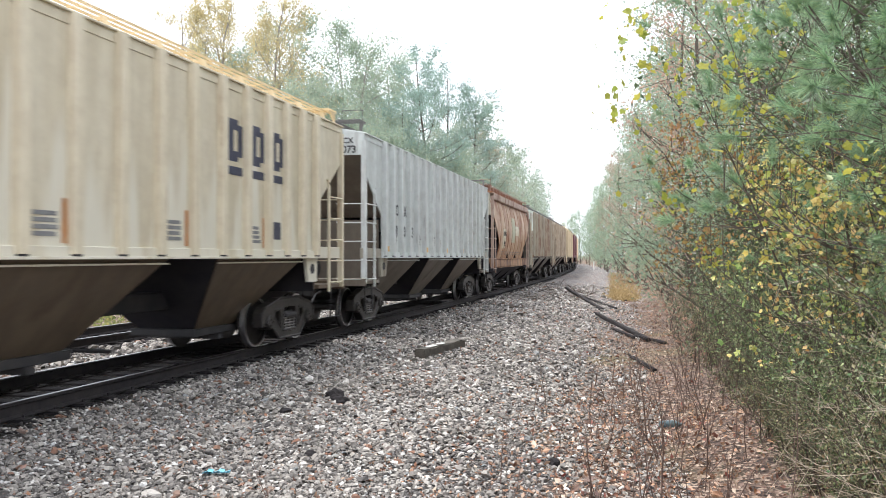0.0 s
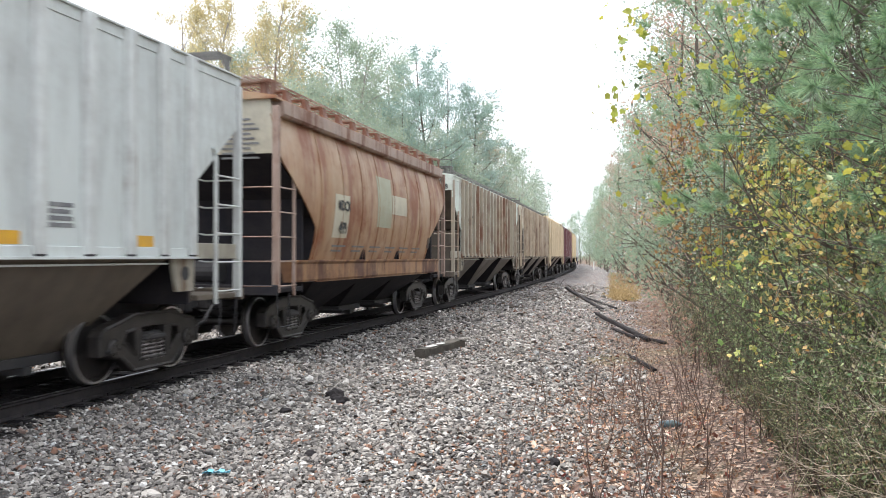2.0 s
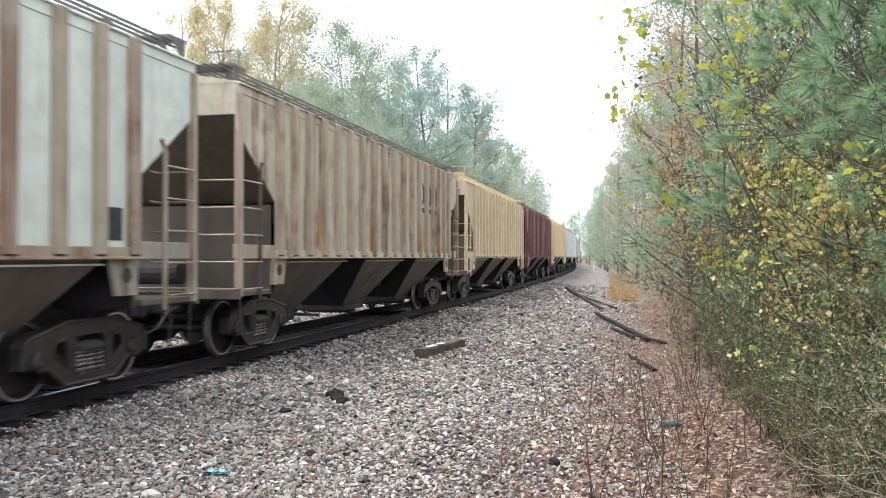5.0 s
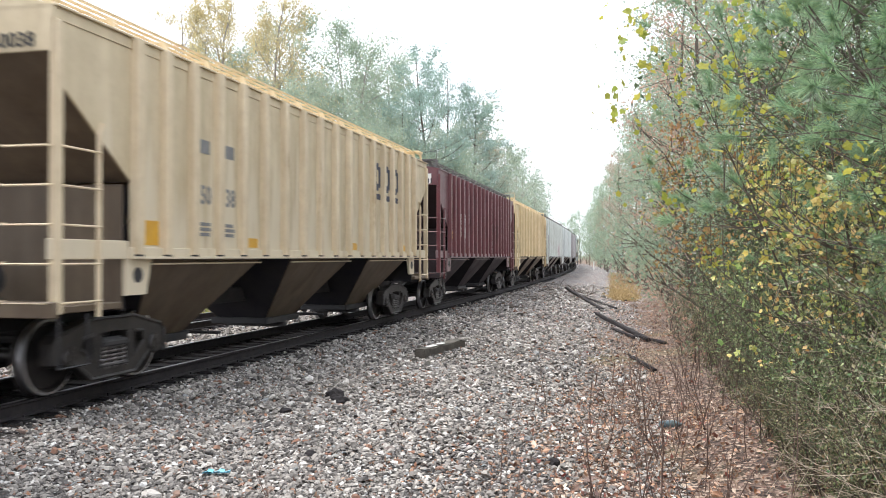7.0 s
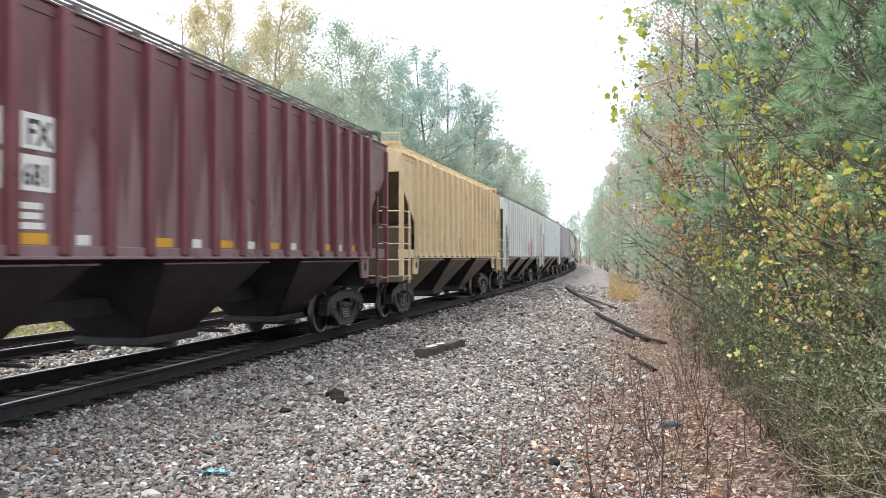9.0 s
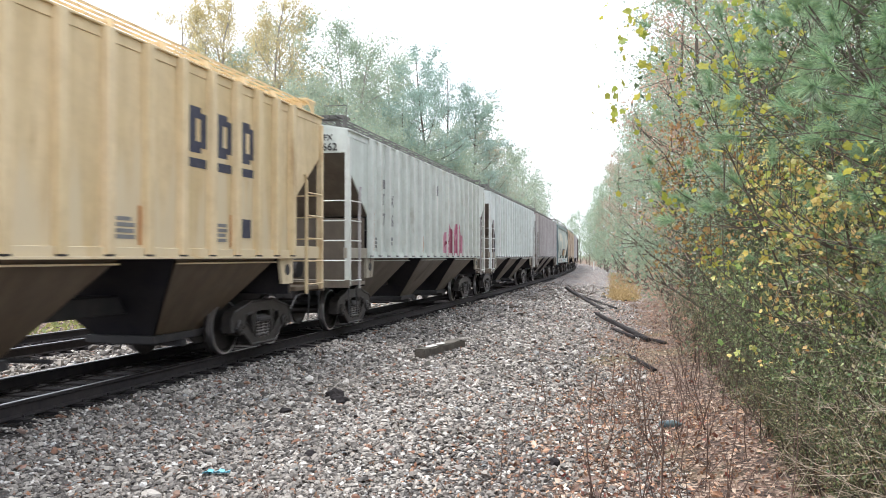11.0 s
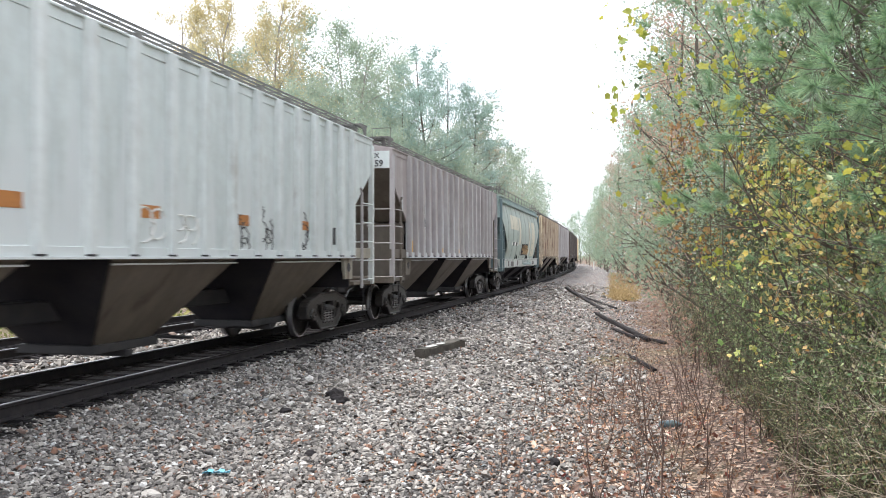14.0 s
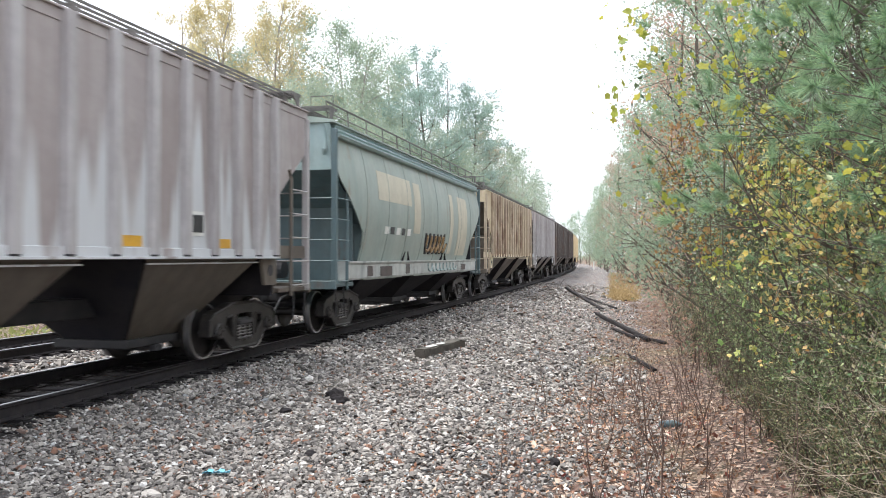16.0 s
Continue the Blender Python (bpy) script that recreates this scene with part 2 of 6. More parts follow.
def ballast_material(name="crushed_stone_ballast", k=1.0):
    """Crushed stone seen as a whole: grey, tan and white stones with dark joints and fallen leaves to the right."""
    mat, n, l, b = nodes_of(name, 0.85)
    v = mapped(n, l, (1, 1, 1))
    vo = n.new("ShaderNodeTexVoronoi")
    vo.inputs["Scale"].default_value = 24
    l.new(v, vo.inputs["Vector"])
    edge = n.new("ShaderNodeTexVoronoi")
    edge.feature = "DISTANCE_TO_EDGE"
    edge.inputs["Scale"].default_value = 24
    l.new(v, edge.inputs["Vector"])
    sep = n.new("ShaderNodeSeparateColor")
    l.new(vo.outputs["Color"], sep.inputs[0])
    stone = ramp_of(n, l, sep.outputs[0], [(0, (0.03, 0.028, 0.028)), (0.4, (0.10, 0.094, 0.092)), (0.75, (0.25, 0.24, 0.235)), (1, (0.60, 0.59, 0.58))])
    stone = mix_of(n, l, grey(n, l, sep.outputs[1], 0.9, 0.93), stone, (0.30, 0.15, 0.08))
    stone = mix_of(n, l, grey(n, l, edge.outputs["Distance"], 0.02, 0.2), (0.022, 0.02, 0.019), stone)
    patch = noise_of(n, l, v, 0.5, 5)
    stone = mix_of(n, l, grey(n, l, patch, 0.45, 0.75), stone, mix_of(n, l, 0.45, stone, (0.12, 0.10, 0.085)))
    stone = mix_of(n, l, 1.0, stone, (1.75 * k, 1.70 * k, 1.70 * k), "MULTIPLY")
    l.new(stone, b.inputs["Base Color"])
    bump_of(n, l, b, edge.outputs["Distance"], 0.9, 0.05)
    return mat


def earth_material():
    """Leaf litter and sandy earth."""
    mat, n, l, b = nodes_of("leaf_littered_earth", 0.95)
    v = mapped(n, l, (1, 1, 1))
    vo = n.new("ShaderNodeTexVoronoi")
    vo.inputs["Scale"].default_value = 21
    l.new(v, vo.inputs["Vector"])
    sep = n.new("ShaderNodeSeparateColor")
    l.new(vo.outputs["Color"], sep.inputs[0])
    leaf = ramp_of(n, l, sep.outputs[0], [(0, (0.02, 0.014, 0.012)), (0.4, (0.08, 0.052, 0.041)), (0.75, (0.19, 0.125, 0.097)), (1, (0.40, 0.31, 0.245))])
    patch = noise_of(n, l, v, 0.35, 6)
    col = mix_of(n, l, grey(n, l, patch, 0.52, 0.7), leaf, mix_of(n, l, 0.5, leaf, (0.16, 0.15, 0.06)))
    l.new(col, b.inputs["Base Color"])
    bump_of(n, l, b, vo.outputs["Distance"], 0.8, 0.04)
    return mat


def stone_material():
    mat, n, l, b = nodes_of("loose_crushed_stone", 0.8)
    geo = n.new("ShaderNodeNewGeometry")
    col = ramp_of(n, l, geo.outputs["Random Per Island"], [(0, (0.04, 0.038, 0.040)), (0.15, (0.11, 0.102, 0.098)), (0.38, (0.21, 0.194, 0.180)), (0.66, (0.335, 0.308, 0.280)), (0.85, (0.47, 0.44, 0.405)),
                                                           (0.93, (0.74, 0.725, 0.70)), (0.95, (0.20, 0.225, 0.24)), (0.968, (0.27, 0.15, 0.10)), (1, (0.21, 0.09, 0.055))])
    v = mapped(n, l, (1, 1, 1))
    col = mix_of(n, l, grey(n, l, noise_of(n, l, v, 30, 4), 0.4, 0.75), col, mix_of(n, l, 0.5, col, (0.16, 0.14, 0.12)))
    col = mix_of(n, l, grey(n, l, noise_of(n, l, v, 0.55, 4), 0.5, 0.72), col, mix_of(n, l, 0.4, col, (0.10, 0.085, 0.07)))
    sep, sway, band = n.new("ShaderNodeSeparateXYZ"), n.new("ShaderNodeMath"), n.new("ShaderNodeMapRange")
    l.new(v, sep.inputs[0])
    sway.operation, sway.inputs[1].default_value = "MULTIPLY_ADD", 2.2
    l.new(noise_of(n, l, v, 0.9, 4), sway.inputs[0])
    l.new(sep.outputs["X"], sway.inputs[2])
    off, far = n.new("ShaderNodeMath"), n.new("ShaderNodeMath")
    off.operation, off.inputs[1].default_value, far.operation = "ADD", 5.6, "ABSOLUTE"
    l.new(sway.outputs[0], off.inputs[0])
    l.new(off.outputs[0], far.inputs[0])
    band.inputs["From Min"].default_value, band.inputs["From Max"].default_value = 0.4, 2.3
    band.inputs["To Min"].default_value, band.inputs["To Max"].default_value = 0.10, 0.0
    l.new(far.outputs[0], band.inputs["Value"])
    col = mix_of(n, l, band.outputs[0], col, mix_of(n, l, 0.72, col, (0.055, 0.045, 0.038)))
    l.new(col, b.inputs["Base Color"])
    return mat


M_BALLAST, M_EARTH, M_STONE = ballast_material(), earth_material(), stone_material()
# ballast darkened in colour as the shadow beneath the train
M_TRACKSHADE = ballast_material("ballast_in_painted_train_shade", 0.15)
# same ballast, darker: shade in the gaps between near stones
M_GAPSHADE = ballast_material("ballast_with_shaded_gaps", 0.68)


for dull in (M_TIE, M_TRACKSHADE, M_RAIL, M_GAPSHADE, M_UNDERSHADE):
    dull.node_tree.nodes["Principled BSDF"].inputs["Specular IOR Level"].default_value = 0.2


# ---- ground ----
def ground_height(s, l):
    """Track bed, ballast shoulder, shallow ditch, then a bank under the trees."""
    pts = ((-400, 3.0), (-60, 1.2), (-16, 0.3), (-9, -0.9), (-6.6, -0.45), (-5.6, -0.235), (0.70, -0.222), (0.90, -0.222), (1.5, -0.215), (2.2, -0.25), (3.6, -0.30), (5.2, -0.42), (6.8, -0.66),
           (8.2, -0.72), (9.6, -0.45), (11.5, 0.35), (15, 0.9), (60, 2.0), (400, 4.0))
    for (a, za), (c, zc) in zip(pts, pts[1:]):
        if a <= l <= c:
            w = (l - a) / (c - a)
            z = za + (zc - za) * w
            break
    else:
        z = pts[-1][1]
    if abs(l) > 1.7 and not -6 < l < 0:
        z += 0.09 * noise.noise((s * 0.35, l * 0.5, 0)) * min(1, (abs(l) - 1.7) / 1.5)
        z += 0.7 * min(1, max(0, (5 - s) / 4)) * min(1, max(0, (l - 4) / 2))
        z += 0.5 * noise.noise((s * 0.05, l * 0.06, 4)) * min(1, max(0, (abs(l) - 9) / 10))
    return z


def build_ground():
    ss = list(np.arange(-40, 4, 2.0)) + list(np.arange(4, 34, 0.3)) + list(np.arange(34, 120, 1.5)) + list(np.arange(120, 420, 10)) + [500, 700, 1000]
    ls = [-900, -400, -200, -100, -60, -40, -30, -24, -20] + list(np.arange(-16, -1.5, 0.5)) + list(np.arange(-1.5, 13, 0.25)) + [14, 16, 18, 21, 25, 30, 40, 60, 100, 200, 400, 900]
    vs = [track(s, l, ground_height(s, l)) for s in ss for l in ls]
    w = len(ls)
    me = bpy.data.meshes.new("ground")
    fs = [(i * w + j, i * w + j + 1, (i + 1) * w + j + 1, (i + 1) * w + j) for i in range(len(ss) - 1) for j in range(w - 1)]
    me.from_pydata([tuple(v) for v in vs], [], fs)
    me.materials.append(M_BALLAST)
    me.materials.append(M_EARTH)
    me.materials.append(M_TRACKSHADE)
    me.materials.append(M_GAPSHADE)
    for p in me.polygons:
        i, j = divmod(p.index, w - 1)
        edge = 6.4 + 1.3 * noise.noise((ss[i] * 0.4, ls[j] * 0.6, 9)) + (1.2 if ss[i] > 25 else 0)
        # half width of the painted under-train shadow
        shade_half = 1.22 + 0.25 * noise.noise((ss[i] * 0.8, ls[j], 2))
        p.material_index = 2 if abs(ls[j] + 0.12) < shade_half else (3 if ls[j] > 0.5 and ss[i] < 20 + 4 * noise.noise((ls[j], ss[i], 3)) else 0) if -7 < ls[j] < edge else 1
        p.use_smooth = True
    thing("ground", "grey crushed stone bed falling to a leaf-littered ditch", "ground", kind="structure", data=me)


build_ground()


def scatter_stones():
    """Loose crushed stones lying flat on the bed, larger and fewer far off."""
    rng = np.random.default_rng(5)
    cells = []
    for s0, s1, l0, l1, per, size in ((5.2, 6.2, 2.2, 8.2, 1100, 0.0175), (6.2, 7.6, 1.5, 8.2, 1150, 0.0175), (7.6, 10, 1.0, 8.2, 1000, 0.0185), (10, 14, 1.0, 8.0, 700, 0.021), (14, 18, 1.0, 7.8, 330, 0.025), (18, 24, 1.0, 7.6, 190, 0.028),
                                      (24, 42, 1.0, 7.6, 75, 0.031), (42, 60, 1.0, 7.2, 18, 0.040), (8, 34, -3.0, -1.25, 90, 0.036), (12, 40, -6.2, -4.9, 40, 0.036)):
        k = int((s1 - s0) * (l1 - l0) * per)
        p = np.stack([rng.uniform(s0, s1, k), rng.uniform(l0, l1, k), rng.lognormal(0, 0.32, k) * size], 1)
        fade = 0.9 * np.sin(p[:, 0] * 0.9) * np.sin(p[:, 0] * 0.37 + 1)
        keep = rng.random(k) > np.clip((p[:, 1] - 5.2 - fade) / 2.6, 0, 0.74)
        keep &= (p[:, 1] < 0) | (rng.random(k) < np.clip((p[:, 1] - 0.95 - 0.16 * np.sin(p[:, 0] * 12.08)) / 0.45, 0.05, 1))
        cells.append(p[keep])
    p = np.concatenate(cells)
    k = len(p)
    a = 2 * np.pi * np.arange(5) / 5
    ring = np.stack([np.cos(a), np.sin(a), 0 * a], 1)
    body = np.concatenate([ring + (0, 0, -0.35), ring[:, [0, 1, 2]] * 0.62 + (0, 0, 0.65)])
    tris = [(5, 6, 7), (5, 7, 8), (5, 8, 9), (0, 2, 1), (0, 3, 2), (0, 4, 3)]
    for i in range(5):
        q = (i + 1) % 5
        tris += [(i, q, 5 + q), (i, 5 + q, 5 + i)]
    tris = np.array(tris)
    v = body[None] * rng.uniform(0.62, 1.25, (k, 10, 3)) * p[:, None, 2:3] * np.array([1.45, 0.95, 0.72]) * rng.uniform(0.75, 1.25, (k, 1, 3))
    q = np.stack([np.cos(yaw := rng.uniform(0, np.pi, k)), rng.normal(0, 0.20, k), rng.normal(0, 0.20, k), np.sin(yaw)], 1)
    q /= np.linalg.norm(q, axis=1, keepdims=True)
    w, x, y, z = q.T
    rot = np.stack([np.stack([1 - 2 * (y * y + z * z), 2 * (x * y - z * w), 2 * (x * z + y * w)], 1),
                    np.stack([2 * (x * y + z * w), 1 - 2 * (x * x + z * z), 2 * (y * z - x * w)], 1),
                    np.stack([2 * (x * z - y * w), 2 * (y * z + x * w), 1 - 2 * (x * x + y * y)], 1)], 1)
    v = np.einsum("kij,knj->kni", rot, v)
    base = np.array([track(a, b, ground_height(a, b) + c * u) for (a, b, c), u in zip(p, rng.uniform(0.15, 1.1, k))])
    v += base[:, None]
    f = (tris[None] + 10 * np.arange(k)[:, None, None]).reshape(-1, 3)
    thing("ballast_stones", "loose angular grey and tan crushed stones", "ballast", kind="stuff", data=raw_mesh("ballast_stones", v.reshape(-1, 3), f, M_STONE))


scatter_stones()


# ---- tracks ----
def rail_profile(z0):
    h = [(-0.075, 0), (-0.075, 0.012), (-0.012, 0.03), (-0.010, 0.13), (-0.037, 0.145), (-0.037, 0.168)]
    return [(x, z + z0) for x, z in h], [(-x, z + z0) for x, z in h[::-1]]


def build_rail(l, parent):
    left, right = rail_profile(-0.183)
    outline = left + right
    ss = [-30, -15, 0] + [i * 8.0 for i in range(1, 40)]
    sh = Shape()
    n = len(outline)
    vs = [track(s, l + x, z) for s in ss for x, z in outline]
    fs = [(i * n + k, i * n + (k + 1) % n, (i + 1) * n + (k + 1) % n, (i + 1) * n + k) for i in range(len(ss) - 1) for k in range(n)]
    sh.add(vs, fs)
    rail = part("rail", sh, M_RAIL, parent)
    top = Shape()
    vs = [track(s, l + x, z) for s in ss for x, z in ((-0.034, -0.004), (-0.026, 0.0), (0.026, 0.0), (0.034, -0.004))]
    top.add(vs, [(4 * i + k, 4 * i + 4 + k, 4 * i + 5 + k, 4 * i + 1 + k) for i in range(len(ss) - 1) for k in range(3)])
    part("running_surface", top, M_HEAD, rail, "bright worn top of the rail")


def build_track(l, label, count):
    base = thing("railway_track", label, "railway track", "railway tracks")
    for side in (-0.755, 0.755):
        build_rail(l + side, base)
    tie = Shape().box(-1.3, 1.3, -0.115, 0.115, -0.36, -0.20, 0.012).mesh("tie", M_TIE)
    plate = Shape().box(-0.19, 0.19, -0.09, 0.09, -0.199, -0.184, 0.004).box(-0.10, -0.08, -0.05, -0.02, -0.184, -0.150).box(0.08, 0.10, 0.02, 0.05, -0.184, -0.150).mesh("tie_plate", M_RAIL)
    for i in range(count):
        t = part("tie", tie, None, base, at=on_track(2 + 0.52 * i, l, 0, random.uniform(-0.6, 0.6)))
        if i < 50:
            for side in (-0.755, 0.755):
                part("tie_plate", plate, None, t, at=pose(side, 0, 0))


build_track(0.0, "steel rails on dark creosoted ties under the train", 140)
build_track(-4.1, "second pair of rusty rails beyond the train", 110)


# ---- the train: covered hopper cars ----
def truck_meshes():
    """Side frame, spring nest and wheelset of a freight truck, about its centre at rail height."""
    frame_sh = Shape()
    half_frame = [[(-1.17, 0.35), (-1.17, 0.57), (-1.08, 0.65), (-0.90, 0.70), (-0.70, 0.73), (-0.70, 0.44), (-0.80, 0.36)],
                  [(-0.70, 0.73), (-0.70, 0.58), (-0.62, 0.61), (0.0, 0.63), (0.0, 0.79), (-0.45, 0.79)],
                  [(-0.70, 0.58), (-0.70, 0.44), (-0.66, 0.50), (-0.62, 0.61)],
                  [(-0.42, 0.63), (-0.40, 0.24), (-0.29, 0.24), (-0.29, 0.63)],
                  [(-0.80, 0.36), (-0.70, 0.44), (-0.66, 0.46), (-0.40, 0.29), (-0.40, 0.12), (-0.46, 0.12)],
                  [(-0.40, 0.12), (-0.40, 0.24), (0.0, 0.24), (0.0, 0.12)]]
    bars = half_frame + [[(-y, z) for y, z in bar[::-1]] for bar in half_frame]
    rims = [[(-1.17, 0.36), (-1.17, 0.57), (-1.06, 0.65), (-0.70, 0.72), (-0.45, 0.78), (0.45, 0.78), (0.70, 0.72), (1.06, 0.65), (1.17, 0.57), (1.17, 0.36)],
            [(-0.82, 0.36), (-0.46, 0.13), (0.46, 0.13), (0.82, 0.36)], [(-0.29, 0.60), (-0.29, 0.25), (0.29, 0.25), (0.29, 0.60)]]
    rims += [[(s * y, z) for y, z in ((-0.42, 0.60), (-0.41, 0.31), (-0.66, 0.47), (-0.62, 0.59), (-0.42, 0.61))] for s in (-1, 1)]
    for rim in rims:
        frame_sh.tube([(1.075, y, 0.12 + (z - 0.12) * 1.14) for y, z in rim], 0.028, 6)
    bars = [[(y, 0.12 + (z - 0.12) * 1.14) for y, z in bar] for bar in bars]
    for bar in bars:
        frame_sh.prism(bar, "x", 0.90, 1.08)
    spring = Shape()
    for y in (-0.185, 0.0, 0.185):
        pts = [(1.03 + 0.072 * math.cos(k * 0.9), y + 0.072 * math.sin(k * 0.9), 0.24 + 0.0075 * k) for k in range(36)]
        spring.tube(pts, 0.018, 5)
    bolster = Shape().box(-1.06, 1.06, -0.26, 0.26, 0.51, 0.62, 0.03).box(-0.9, 0.9, -0.2, 0.2, 0.60, 0.78, 0.03)
    for sx in (-1, 1):
        bolster.box(min(sx * 1.04, sx * 1.13), max(sx * 1.04, sx * 1.13), -0.25, 0.25, 0.50, 0.60, 0.03)
    wheel = Shape()
    for sx in (-1, 1):
        wheel.ring([(sx * 0.69, 0.20), (sx * 0.70, 0.36), (sx * 0.685, 0.40), (sx * 0.685, 0.487), (sx * 0.715, 0.485), (sx * 0.725, 0.460)], n=32)
        wheel.ring([(sx * 0.82, 0.453), (sx * 0.82, 0.395), (sx * 0.775, 0.37), (sx * 0.765, 0.24), (sx * 0.80, 0.15), (sx * 0.83, 0.13), (sx * 0.83, 0.08)], n=32)
    wheel.tube([(-0.99, 0, 0), (0.99, 0, 0)], 0.082, 12)
    treads = [Shape().ring([(sx * 0.725, 0.460), (sx * 0.822, 0.453), (sx * 0.822, 0.425)], n=32).mesh("tread", M_TREAD, True) for sx in (-1, 1)]
    cap = Shape()
    cap.ring([(0.90, 0.135), (1.10, 0.135), (1.13, 0.11), (1.13, 0.0)], n=16)
    for k in range(3):
        a = k * 2.094
        cap.box(1.13, 1.15, 0.06 * math.cos(a) - 0.02, 0.06 * math.cos(a) + 0.02, 0.06 * math.sin(a) - 0.02, 0.06 * math.sin(a) + 0.02)
    capl = Shape()
    capl.v, capl.f = [(-x, y, z) for x, y, z in cap.v], list(cap.f)
    framel = Shape()
    framel.v, framel.f = [(-x, y, z) for x, y, z in frame_sh.v], list(frame_sh.f)
    springl = Shape()
    springl.v, springl.f = [(-x, y, z) for x, y, z in spring.v], list(spring.f)
    beam = Shape().box(-0.85, 0.85, -0.05, 0.05, 0.38, 0.48, 0.01).box(0.70, 0.82, -0.06, 0.06, 0.32, 0.60).box(-0.82, -0.70, -0.06, 0.06, 0.32, 0.60)
    return dict(side_frame=(frame_sh.mesh("side_frame", M_FRAME), framel.mesh("side_frame", M_FRAME)),
                spring_nest=(spring.mesh("spring_nest", M_SPRING, True), springl.mesh("spring_nest", M_SPRING, True)),
                bolster=bolster.mesh("bolster", M_STEEL), wheelset=wheel.mesh("wheelset", M_WHEEL, True), tread=treads,
                cap=(cap.mesh("bearing_cap", M_FRAME, True), capl.mesh("bearing_cap", M_FRAME, True)), beam=beam.mesh("brake_beam", M_STEEL))


TRUCK = truck_meshes()
WHEELSETS = []


def build_truck(car, y):
    tr = part("truck", TRUCK["bolster"], None, car, "dusty cast steel freight truck", at=pose(0, y, 0))
    for k in (0, 1):
        part("side_frame", TRUCK["side_frame"][k], None, tr)
        part("spring_nest", TRUCK["spring_nest"][k], None, tr)
    for side in (-0.89, 0.89):
        part("brake_beam", TRUCK["beam"], None, tr, at=pose(0, side * 0.42, 0))
        for k in (0, 1):
            part("bearing_cap", TRUCK["cap"][k], None, tr, at=pose(0, side, 0.457))
        w = part("wheelset", TRUCK["wheelset"], None, car, "worn steel wheels on an axle", at=pose(0, y + side, 0.457))
        for k in (0, 1):
            part("tread", TRUCK["tread"][k], None, w, "bright polished tread")
        WHEELSETS.append((car, w))


def coupler_mesh():
    sh = Shape()
    sh.box(-0.09, 0.09, -0.55, 0.35, 0.76, 0.92, 0.02)
    sh.box(-0.17, 0.17, -0.72, -0.50, 0.70, 1.0, 0.05)
    sh.box(-0.22, -0.05, -0.84, -0.66, 0.70, 1.0, 0.04)
    return sh.mesh("coupler", M_STEEL)


COUPLER = coupler_mesh()
HOSE = Shape().tube([(0.45, 0.1, 0.85), (0.45, -0.25, 0.80), (0.40, -0.45, 0.55), (0.2, -0.6, 0.42), (0.05, -0.72, 0.5)], 0.025, 6).mesh("air_hose", M_STEEL, True)


